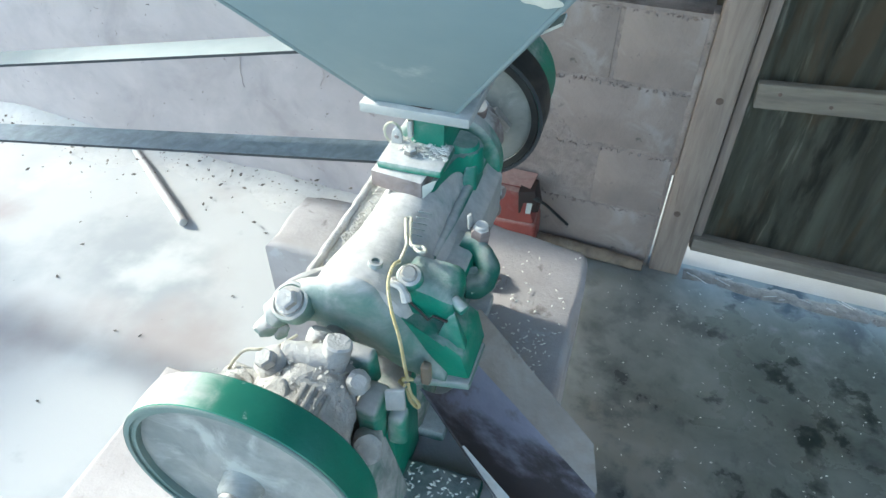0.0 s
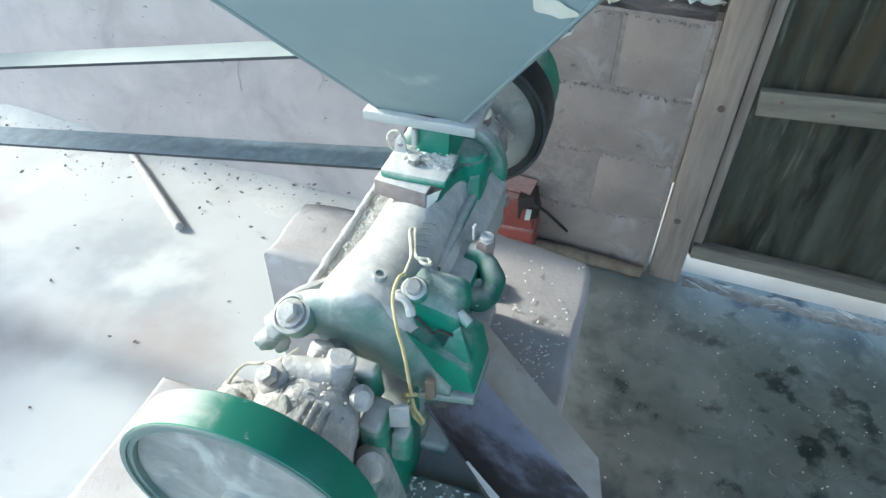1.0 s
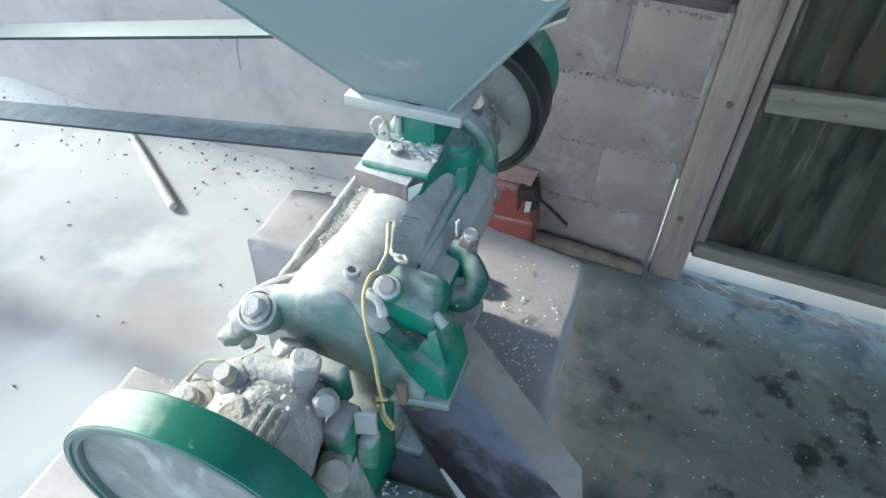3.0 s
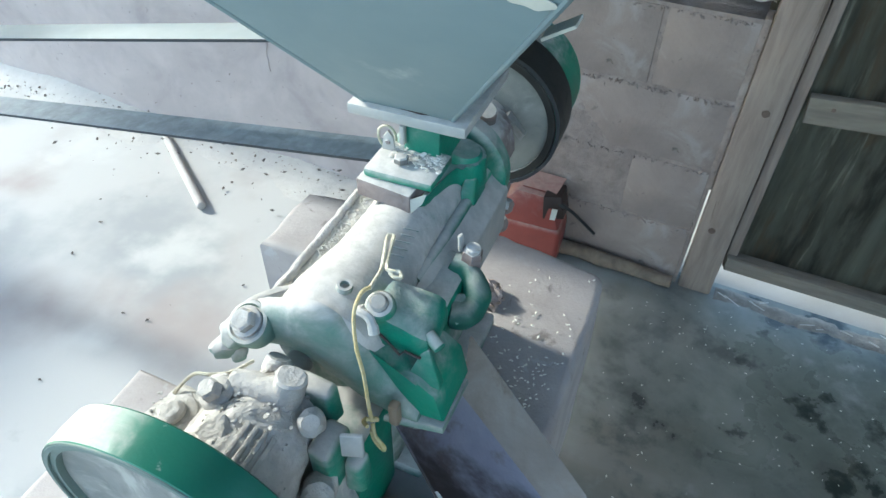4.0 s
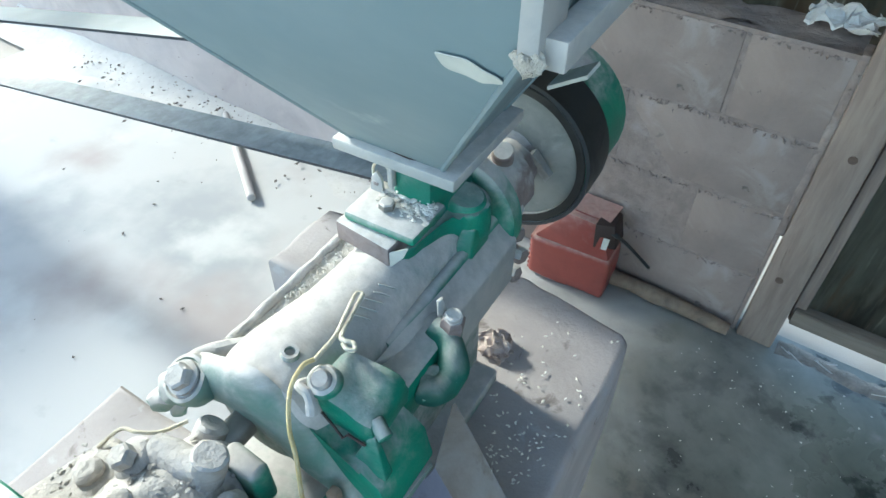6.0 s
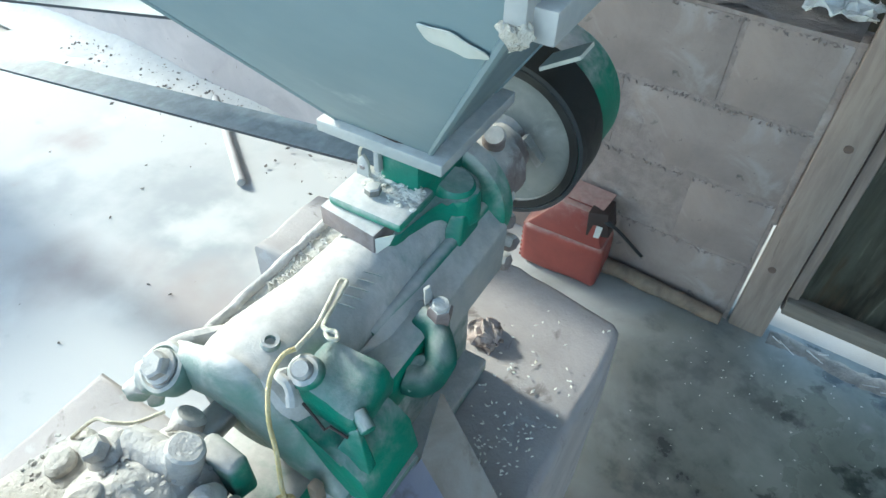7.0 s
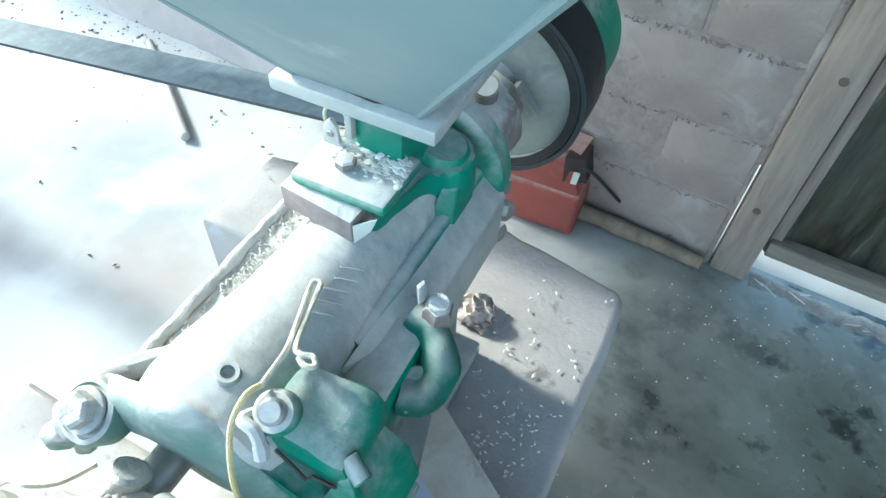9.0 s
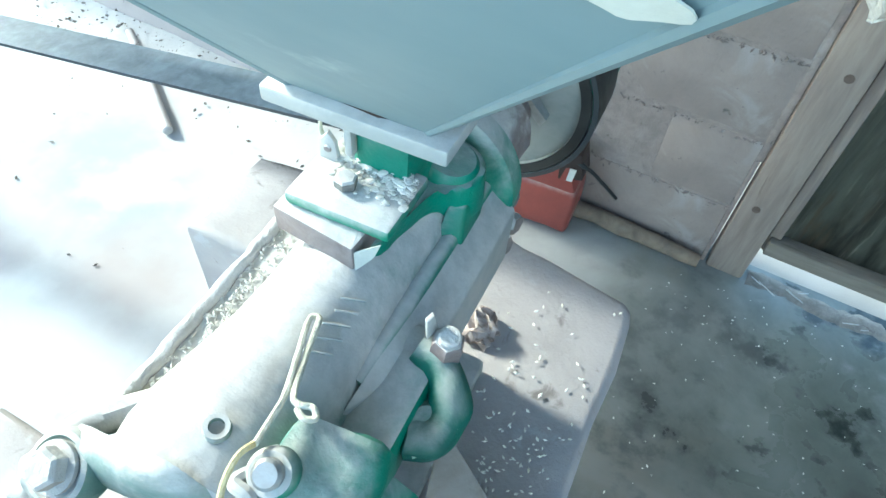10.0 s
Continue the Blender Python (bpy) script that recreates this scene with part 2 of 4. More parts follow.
dusted_sunlit_floor()
M_WOOD = mat("sawn_post", (0.30, 0.235, 0.195), (0.215, 0.165, 0.138), 0.75, scale=7, bump=0.2, fine=60, stretch=(6, 6, 0.7), spots=(0.12, 0.085, 0.065), spot_scale=5, spot_at=0.6)
M_WOOD2 = mat("grey_batten", (0.19, 0.165, 0.135), (0.13, 0.115, 0.095), 0.8, scale=7, bump=0.3, fine=60, stretch=(0.7, 6, 6), spots=(0.09, 0.075, 0.06), spot_scale=9, spot_at=0.62)
M_STICK = mat("bare_stick", (0.22, 0.165, 0.12), (0.13, 0.1, 0.075), 0.8, scale=20, bump=0.3)
M_SHEET = mat("weathered_sheet", (0.14, 0.14, 0.114), (0.065, 0.061, 0.046), 0.45, metal=0.2, scale=5, bump=0.08, stretch=(3, 3, 0.5), spots=(0.105, 0.082, 0.056), spot_scale=4, spot_at=0.53, rough2=0.65)
layer(M_SHEET, (0.24, 0.23, 0.19), 5.0, 0.6, 0.7, 6.0, 0.3, (5, 5, 0.5))
layer(M_SHEET, (0.03, 0.028, 0.022), 3.0, 0.55, 0.7, 6.0, 0.3, (4, 4, 0.8))
M_RED = mat("red_plastic", (0.27, 0.058, 0.045), (0.2, 0.046, 0.038), 0.4, scale=10, bump=0.05, dust=(0.42, 0.27, 0.23), dust_lo=0.35, dust_hi=1.3, rough2=0.75)
M_DARK = mat("dark_inside", (0.03, 0.018, 0.015), (0.05, 0.03, 0.025), 0.6, scale=20, bump=0.1)
M_YELLOW = mat("yellow_cord", (0.50, 0.39, 0.17), (0.58, 0.49, 0.29), 0.7, scale=90, bump=0.5, fine=500)
M_CORD = mat("dusty_cord", (0.60, 0.57, 0.47), (0.5, 0.46, 0.36), 0.85, scale=90, bump=0.5)
M_GRAIN = mat("rice_grain", (0.8, 0.78, 0.72), (0.7, 0.67, 0.58), 0.6, scale=30, bump=0.0)
M_HUSK = mat("husk_debris", (0.46, 0.445, 0.42), (0.5, 0.485, 0.46), 0.95, scale=40, bump=0.3, spots=(0.2, 0.155, 0.12), spot_scale=60, spot_at=0.62)
M_DIRT = mat("swept_dirt", (0.24, 0.215, 0.185), (0.15, 0.135, 0.118), 0.95, scale=40, bump=0.5, spots=(0.12, 0.1, 0.085), spot_scale=50, spot_at=0.6)
M_CHAFF = mat("brown_chaff", (0.23, 0.195, 0.17), (0.13, 0.11, 0.1), 0.9, scale=60, bump=0.2)
M_LUMP = mat("husky_lump", (0.5, 0.43, 0.395), (0.38, 0.3, 0.27), 0.95, scale=50, bump=0.5, spots=(0.16, 0.1, 0.075), spot_scale=38, spot_at=0.58)
M_TAPE = mat("pale_tape", (0.62, 0.62, 0.56), (0.5, 0.5, 0.45), 0.6, scale=30, bump=0.1)
M_PAPER = mat("crumpled_plastic", (0.7, 0.69, 0.66), (0.5, 0.48, 0.45), 0.6, scale=30, bump=0.2)
M_PLAIN = mat("shed_wall", (0.42, 0.40, 0.38), (0.34, 0.33, 0.31), 0.9, scale=3, bump=0.2)
M_EARTH = mat("dry_yard", (0.42, 0.38, 0.33), (0.33, 0.29, 0.24), 0.95, scale=2, bump=0.3)


# ---- mesh helpers ----
def solid(name, bm, material, smooth=True):
    bmesh.ops.recalc_face_normals(bm, faces=bm.faces)
    me = bpy.data.meshes.new(name)
    bm.to_mesh(me)
    bm.free()
    me.materials.append(material)
    if smooth:
        for f in me.polygons:
            f.use_smooth = True
        me.set_sharp_from_angle(angle=radians(38))
    return me


def part(name, bm, material, parent, label="", smooth=True):
    """One mesh under a thing or a part."""
    ob = new(name, solid(name, bm, material, smooth))
    ob.parent = parent
    return tagged(ob, label) if label else ob


def thing(name, bm, material, label, category, m=None, kind="", group="", smooth=True):
    ob = new(name, solid(name, bm, material, smooth))
    if m is not None:
        ob.matrix_basis = m
    return tagged(ob, label, category, group, kind)


def box(bm, lo, hi, bevel=0.0, seg=2):
    vs = [bm.verts.new((x, y, z)) for x in (lo[0], hi[0]) for y in (lo[1], hi[1]) for z in (lo[2], hi[2])]
    fs = [bm.faces.new([vs[i] for i in q]) for q in ((0, 1, 3, 2), (4, 6, 7, 5), (0, 4, 5, 1), (2, 3, 7, 6), (0, 2, 6, 4), (1, 5, 7, 3))]
    if bevel:
        bmesh.ops.bevel(bm, geom=list({e for f in fs for e in f.edges}), offset=bevel, segments=seg, profile=0.5, affect="EDGES")
    return bm


def hexa(bm, low, high, bevel=0.0):
    """A block from four corners below and four above, in the same turn."""
    a, b = [bm.verts.new(p) for p in low], [bm.verts.new(p) for p in high]
    fs = [bm.faces.new(a[::-1]), bm.faces.new(b)] + [bm.faces.new((a[i], a[(i + 1) % 4], b[(i + 1) % 4], b[i])) for i in range(4)]
    if bevel:
        bmesh.ops.bevel(bm, geom=list({e for f in fs for e in f.edges}), offset=bevel, segments=2, profile=0.5, affect="EDGES")
    return bm


def prism(bm, pts, place, bevel=0.0, seg=2):
    """A polygon of 2D points carried by place(u, v, side) for side 0 and 1."""
    a, b = [bm.verts.new(place(u, v, 0)) for u, v in pts], [bm.verts.new(place(u, v, 1)) for u, v in pts]
    k = len(pts)
    fs = [bm.faces.new(a[::-1]), bm.faces.new(b)] + [bm.faces.new((a[i], a[(i + 1) % k], b[(i + 1) % k], b[i])) for i in range(k)]
    if bevel:
        es = list({e for f in fs[:2] for e in f.edges})
        bmesh.ops.bevel(bm, geom=es, offset=bevel, segments=seg, profile=0.5, affect="EDGES")
    return bm


def frame_of(way):
    w = Vector(way).normalized()
    u = w.orthogonal().normalized()
    return u, w.cross(u), w


def lathe(bm, origin, way, profile, n=32):
    """Rings (distance along way, radius), closed at both ends."""
    u, v, w = frame_of(way)
    o = Vector(origin)
    rings = []
    for d, r in profile:
        rings.append([bm.verts.new(o + w * d + (u * math.cos(2 * math.pi * i / n) + v * math.sin(2 * math.pi * i / n)) * max(r, 1e-4)) for i in range(n)])
    for a, b in zip(rings, rings[1:]):
        for i in range(n):
            bm.faces.new((a[i], a[(i + 1) % n], b[(i + 1) % n], b[i]))
    bm.faces.new(rings[0][::-1])
    bm.faces.new(rings[-1])
    return bm


def cyl(bm, p, q, r, r2=None, n=20, edge=0.0):
    d = Vector(q) - Vector(p)
    r2 = r if r2 is None else r2
    e = max(edge, 0.0)
    mid = [(e + (d.length - 2 * e) * k / 5, r + (r2 - r) * k / 5) for k in range(6)]
    prof = [(0, r - e)] + mid + [(d.length, r2 - e)] if edge else mid
    return lathe(bm, p, d, prof, n)


def tube(bm, pts, r, n=8, closed=False):
    pts = [Vector(p) for p in pts]
    rings = []
    for i, p in enumerate(pts):
        d = pts[min(i + 1, len(pts) - 1)] - pts[max(i - 1, 0)]
        u, v, w = frame_of(d)
        if rings:
            u = (last - w * last.dot(w)).normalized()
            v = w.cross(u)
        last = u
        rr = r[i] if isinstance(r, (list, tuple)) else r
        rings.append([bm.verts.new(p + (u * math.cos(2 * math.pi * k / n) + v * math.sin(2 * math.pi * k / n)) * rr) for k in range(n)])
    for a, b in zip(rings, rings[1:]):
        for k in range(n):
            bm.faces.new((a[k], a[(k + 1) % n], b[(k + 1) % n], b[k]))
    bm.faces.new(rings[0][::-1])
    bm.faces.new(rings[-1])
    return bm


def smooth_path(pts, k=6):
    """Catmull-Rom through the points."""
    pts = [Vector(p) for p in pts]
    out = []
    for i in range(len(pts) - 1):
        a, b, c, d = pts[max(i - 1, 0)], pts[i], pts[i + 1], pts[min(i + 2, len(pts) - 1)]
        for j in range(k):
            t = j / k
            out.append(0.5 * ((2 * b) + (c - a) * t + (2 * a - 5 * b + 4 * c - d) * t * t + (3 * b - a - 3 * c + d) * t ** 3))
    return out + [pts[-1]]


def hexnut(bm, p, way, r, h, washer=0.0):
    """A hexagon head with a domed top, on a washer."""
    o, w = Vector(p), Vector(way).normalized()
    if washer:
        lathe(bm, o, w, [(0, washer), (0.0025, washer), (0.003, washer - 0.001)], 20)
    lathe(bm, o + w * 0.002, w, [(0, r), (h * 0.8, r), (h, r * 0.8)], 6)
    return bm


def rough_up(bm, amount, scale):
    for v in bm.verts:
        v.co += noise.noise_vector(v.co * scale) * amount
    return bm


def grains(name, spots, size, material, label, category, parent=None, seed=1):
    """Loose grains, each a small spindle, in one mesh."""
    rnd = random.Random(seed)
    vs, fs = [], []
    for x, y, z, s in spots:
        a = rnd.uniform(0, math.pi)
        L, W = size * s * rnd.uniform(0.65, 1.1), size * s * 0.45
        c, sn = math.cos(a), math.sin(a)
        k = len(vs)
        for u, v, w in ((-L, 0, W), (0, -W, W), (L, 0, W * 1.1), (0, W, W), (0, 0, W * 2), (0, 0, 0.0)):
            vs.append((x + c * u - sn * v, y + sn * u + c * v, z + w))
        fs += [(k, k + 1, k + 4), (k + 1, k + 2, k + 4), (k + 2, k + 3, k + 4), (k + 3, k, k + 4), (k + 1, k, k + 5), (k + 2, k + 1, k + 5), (k + 3, k + 2, k + 5), (k, k + 3, k + 5)]
    me = bpy.data.meshes.new(name)
    me.from_pydata(vs, [], fs)
    me.materials.append(material)
    ob = new(name, me)
    if parent:
        ob.parent = parent
    return tagged(ob, label, category, kind="stuff")


B = bmesh.new

# ---- setting ----
WALL_Y = 1.558


def setting():
    bm = B()
    bmesh.ops.create_grid(bm, x_segments=1, y_segments=1, size=60)
    tagged(new("ground", solid("ground", bm, M_EARTH)), "dry pale earth yard outside the shed", "ground", kind="structure").location = (0, 0, -0.02)
    thing("floor", box(B(), (-2.9, -2.2, -0.12), (2.8, 1.60, 0.0)), M_FLOOR, "damp dark concrete floor with stains and dust", "floor", kind="structure")
    # Unseen roof, its edges placed by how much light they admit.
    bm = box(B(), (-2.4, -0.9, 2.6), (2.0, 2.1, 2.64))
    thing("ceiling", bm, M_PLAIN, "unseen plain roof, cut back to let sun and skylight in", "ceiling", kind="structure")
    # Four unseen blockers, added to shape the sun on floor, mill and post.
    thing("wall_west", box(B(), (-2.45, -0.9, 1.15), (-2.4, 0.9, 1.54)), M_PLAIN, "unseen plain panel added to keep sun off the right floor", "wall", kind="structure")
    thing("wall_west_upper", box(B(), (-2.45, 0.903, 1.15), (-2.4, 1.6, 2.6)), M_PLAIN, "unseen plain panel added to keep sun off the far right floor", "wall", kind="structure")
    thing("wall_low", box(B(), (-3.1, -0.9, -0.02), (-3.05, 0.82, 0.91)), M_PLAIN, "unseen low wall added to shade the near left floor", "wall", kind="structure")
    thing("wall_corner", box(B(), (-2.45, 1.60, 0), (-2.4, 1.75, 2.6)), M_PLAIN, "unseen plain wall end added to shade the west face of the post", "wall", kind="structure")
    # Unseen wall, added to close the east and lowered for skylight.
    thing("wall_east", box(B(), (2.8, -2.2, 0), (2.9, 1.9, 2.2)), M_PLAIN, "unseen plain wall, kept low to let skylight in", "wall", kind="structure")


def block_wall():
    core = box(B(), (-3.4, WALL_Y - 0.0043, 0), (0.052, WALL_Y + 0.10, 0.765))
    wall = thing("wall_north", core, M_MORTAR, "low grey concrete block wall with rough joints", "wall", kind="structure")
    part("mortar_fill", rough_up(box(B(), (0.05, WALL_Y - 0.006, 0.33), (0.0655, WALL_Y + 0.05, 0.768), 0.002), 0.0015, 60), M_MORTAR, wall)
    part("mortar_fill", rough_up(box(B(), (0.05, WALL_Y - 0.006, 0), (0.0595, WALL_Y + 0.05, 0.328), 0.002), 0.002, 60), M_MORTAR, wall)
    rnd = random.Random(4)
    shapes = []
    for w in (0.392, 0.19):
        bm = box(B(), (-w / 2, -0.0055, -0.0915), (w / 2, 0.05, 0.0915), 0.0035, 2)
        shapes.append(solid("block", bm, M_BLOCK))
    for row in range(4):
        x, z = 0.052, 0.095 + 0.19 * row
        if row % 2:
            ob = new("block", shapes[1])
            ob.parent, ob.location = wall, (x - 0.098, WALL_Y, z)
            x -= 0.2
        while x > -3.3:
            ob = new("block", shapes[0])
            ob.parent, ob.location = wall, (x - 0.199, WALL_Y + rnd.uniform(-0.002, 0.002), z)
            ob.rotation_euler = (rnd.uniform(-0.004, 0.004), rnd.uniform(-0.006, 0.006), rnd.uniform(-0.003, 0.003))
            x -= 0.4
    crumbs = []
    for k in range(420):
        crumbs.append((rnd.uniform(-0.66, 0.05), -rnd.uniform(0.001, 0.004), 0.19 * rnd.choice((1, 2, 3, 4)) - rnd.uniform(0.004, 0.012), rnd.uniform(0.4, 2.0)))
    ob = grains("mortar_crumbs", [(x, z, 0.0, k) for x, y, z, k in crumbs], 0.0045, M_MORTAR, "ragged mortar squeezed out of the joints", "mortar", seed=11)
    ob.matrix_basis = pose(0, WALL_Y - 0.0035, 0, 90)
    bm = B()
    bmesh.ops.create_grid(bm, x_segments=110, y_segments=30, size=0.5)
    for v in bm.verts:
        x, z = -3.4 + (v.co.x + 0.5) * (2.72 + 0.05 * math.sin(v.co.y * 9)), (v.co.y + 0.5) * 0.766
        v.co = (x, WALL_Y - 0.011 + 0.004 * noise.noise((x * 6, z * 6, 4)) + 0.0015 * noise.noise((x * 40, z * 40, 1)), z)
    thing("wall_plaster", bm, M_PLASTER, "stained pinkish cement plaster over the blocks", "wall", kind="structure")
    plaster = bpy.data.objects["wall_plaster"]
    for k in range(3):
        x, z = -0.78 - 0.3 * k + rnd.uniform(-0.12, 0.12), rnd.uniform(0.45, 0.7)
        way = [(x, 0, z)]
        for i in range(rnd.randint(4, 9)):
            x, z = x + rnd.uniform(-0.012, 0.012), z - rnd.uniform(0.012, 0.025)
            way.append((x, 0, z))
        way = smooth_path([(a, WALL_Y - 0.0125, c) for a, b, c in way], 3)
        part("drip", rough_up(tube(B(), way, [rnd.uniform(0.0006, 0.002) for _ in way], 7), 0.0012, 120), M_PLASTER, plaster)
    # rough mortar bed on top of the wall
    bm = B()
    bmesh.ops.create_grid(bm, x_segments=120, y_segments=8, size=0.5)
    for v in bm.verts:
        x, y = v.co.x * 3.4 - 1.66, v.co.y * 0.12 + WALL_Y + 0.06
        v.co = (x, y, 0.768 + 0.018 * noise.noise((x * 9, y * 14, 0)) + 0.008 * noise.noise((x * 40, y * 40, 3)))
    thing("wall_cap", bm, M_MORTAR, "rough pale mortar bed along the wall top", "wall", kind="structure")


def corrugated(x0, x1, z0, z1, y, pitch=0.105, amp=0.014):
    bm = B()
    n = int((x1 - x0) / pitch * 10)
    lo, hi = [], []
    for i in range(n + 1):
        x = x0 + (x1 - x0) * i / n
        yy = y + amp * math.sin(2 * math.pi * x / pitch)
        lo.append(bm.verts.new((x, yy, z0)))
        hi.append(bm.verts.new((x, yy, z1)))
    for i in range(n):
        bm.faces.new((lo[i], lo[i + 1], hi[i + 1], hi[i]))
    bmesh.ops.solidify(bm, geom=bm.faces[:], thickness=0.001)
    return bm


def partition():
    post = thing("post", box(B(), (0.066, 1.539, 0.0), (0.153, 1.60, 2.6), 0.006), M_WOOD, "pale sawn timber post with nail heads", "post", kind="structure")
    for x, z in ((0.117, 0.57), (0.10, 0.22), (0.13, 1.05)):
        part("nail", lathe(B(), (x, 1.5395, z), (0, -1, 0), [(0, 0.009), (0.0015, 0.009), (0.002, 0.006)], 14), M_KNOT, post, "dark nail head")
    thing("stud", box(B(), (0.156, 1.556, 0.1), (0.182, 1.60, 2.6), 0.004), M_WOOD, "narrow timber stud beside the post", "post", kind="structure")
    sheet = thing("wall_sheet", corrugated(0.162, 2.8, 0.115, 2.6, 1.597), M_SHEET, "dark weathered corrugated metal sheet wall", "wall", kind="structure")
    for z, lean in ((0.597, 0.08), (1.15, 0.0)):
        m = pose(0.19, 1.556, z, 0, -math.degrees(math.atan(lean)) if lean else 0, 0)
        b = thing("batten", box(B(), (0, -0.014, -0.031), (2.6, 0.014, 0.031), 0.003), M_WOOD2, "weathered grey wooden batten nailed across the sheet", "batten", m, kind="structure")
        for k in range(8):
            part("nail", lathe(B(), (0.05 + 0.11 * k, -0.0145, 0.01 * (-1) ** k), (0, -1, 0), [(0, 0.0045), (0.001, 0.0045), (0.0015, 0.002)], 10), M_KNOT, b)
    thing("bottom_rail", box(B(), (0.16, 1.535, 0.108), (2.8, 1.575, 0.15), 0.004), M_WOOD2, "grey timber rail along the foot of the sheet", "rail", kind="structure")
    thing("wall_upper", corrugated(-2.3, 0.17, 0.70, 2.6, 1.73), M_SHEET, "dark corrugated sheet above the block wall", "wall", kind="structure")


setting()
block_wall()
partition()

# ---- plinth ----
MILL = pose(-0.2435, 0.6297, 0.64, 0, 0, 3.5)
BASE = 0.64


def plinth():
    def block(outline, top):
        bm = prism(B(), outline, lambda u, v, s: (u, v, (-BASE, top)[s]), 0.012, 3)
        bmesh.ops.subdivide_edges(bm, edges=[e for e in bm.edges if e.calc_length() > 0.08], cuts=6, use_grid_fill=True)
        return rough_up(rough_up(bm, 0.004, 14), 0.002, 60)

    body = block([(-0.092, -0.3), (0.191, -0.3), (0.199, 0.15), (0.196, 0.166), (0.186, 0.176), (0.03, 0.205), (-0.092, 0.2)], 0.0)
    base = thing("concrete_plinth", body, M_CONC, "dusty grey concrete plinth under the mill", "plinth", MILL)
    part("ledge", block([(-0.318, 0.035), (-0.088, 0.035), (-0.088, 0.196), (-0.315, 0.176)], 0.0015), M_CONC, base, "chipped side ledge of the plinth")
    part("front_block", block([(-0.33, -0.66), (0.193, -0.66), (0.19, -0.297), (-0.09, -0.297), (-0.09, -0.228), (-0.322, -0.228)], 0.0015), M_CONC, base, "front block of the plinth dusted white")
    return base


plinth()

# ---- rice mill ----
SHIFT = -BASE
mill = tagged(new("rice_mill"), "green cast-iron rice mill caked with pale dust", "rice mill")
mill.matrix_basis = MILL
AX, AZ = -0.008, 0.862


def mpart(name, bm, material, parent=None, label=""):
    ob = part(name, bm, material, parent or mill, label)
    if not parent:
        ob.location.z = SHIFT
    return ob


def barrel():
    bm = lathe(B(), (AX, -0.262, AZ), (0, 1, 0), [(0.004, 0.045), (0.012, 0.0545), (0.03, 0.0575), (0.05, 0.0565), (0.08, 0.052), (0.115, 0.0475), (0.15, 0.0458), (0.195, 0.0455), (0.25, 0.0465), (0.29, 0.0475), (0.306, 0.047)], 56)
    body = mpart("barrel", rough_up(bm, 0.0012, 38), M_DUSTY, label="ribbed barrel under thick pale dust")
    for k in range(5):
        dy = -0.176 + 0.011 * k
        r = 0.0535 - 0.0016 * k
        part("rib", tube(B(), [(AX + r * math.sin(a), dy + 0.03 * a, AZ + r * math.cos(a)) for a in np.linspace(0.42 + 0.03 * (k % 2), 0.72, 6)], 0.0009, 6), M_DUSTY, body)
    part("oil_hole", lathe(B(), (0.004, -0.225, 0.9185), (0.2, 0, 1), [(0, 0.0075), (0.005, 0.0068), (0.005, 0.0042), (0.001, 0.004)], 18), M_DUSTY, body)
    bm = hexa(B(), [(-0.05, -0.255, 0.855), (0.0, -0.255, 0.868), (0.0, -0.165, 0.868), (-0.048, -0.19, 0.855)], [(-0.052, -0.252, 0.893), (-0.01, -0.252, 0.915), (-0.01, -0.165, 0.911), (-0.046, -0.19, 0.886)], 0.008)
    bmesh.ops.subdivide_edges(bm, edges=[e for e in bm.edges if e.calc_length() > 0.03], cuts=4, use_grid_fill=True)
    mpart("shoulder", rough_up(bm, 0.0022, 40), M_DUSTY, label="flared shoulder of the barrel under dust")
    bm = hexa(B(), [(-0.052, -0.2, 0.85), (0.0, -0.2, 0.85), (0.0, -0.03, 0.85), (-0.052, -0.03, 0.85)], [(-0.05, -0.2, 0.884), (-0.012, -0.2, 0.91), (-0.012, -0.03, 0.905), (-0.05, -0.03, 0.882)], 0.006)
    bmesh.ops.subdivide_edges(bm, edges=[e for e in bm.edges if e.calc_length() > 0.03], cuts=4, use_grid_fill=True)
    mpart("apron", rough_up(bm, 0.002, 45), M_DUSTY, label="sloping side of the casting under dust")
    mpart("lower_casing", box(B(), (-0.06, -0.235, BASE + 0.02), (0.047, 0.022, 0.835), 0.008), M_DUSTY)
    bm = hexa(B(), [(0.0, -0.19, 0.80), (0.06, -0.19, 0.80), (0.06, 0.045, 0.80), (0.0, 0.045, 0.80)], [(0.0, -0.19, 0.89), (0.034, -0.19, 0.878), (0.033, 0.045, 0.877), (0.0, 0.045, 0.89)], 0.006)
    bmesh.ops.subdivide_edges(bm, edges=[e for e in bm.edges if e.calc_length() > 0.03], cuts=4, use_grid_fill=True)
    mpart("side_casting", rough_up(bm, 0.003, 30), M_DUSTY, label="sloping side of the casting under dust")
    bm = hexa(B(), [(0.03, -0.175, 0.79), (0.066, -0.098, 0.79), (0.067, 0.05, 0.79), (0.034, 0.05, 0.79)], [(0.041, -0.175, 0.874), (0.068, -0.095, 0.853), (0.0685, 0.05, 0.853), (0.0465, 0.05, 0.873)], 0.003)
    mpart("side_plate", rough_up(bm, 0.0008, 40), M_FLANGE, label="pale dusty side plate")
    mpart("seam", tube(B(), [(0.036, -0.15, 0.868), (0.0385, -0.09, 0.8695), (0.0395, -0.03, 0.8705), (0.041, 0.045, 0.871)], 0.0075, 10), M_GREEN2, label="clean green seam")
    mpart("left_flange", box(B(), (-0.078, -0.232, 0.866), (-0.045, 0.02, 0.878), 0.003), M_CRUST)
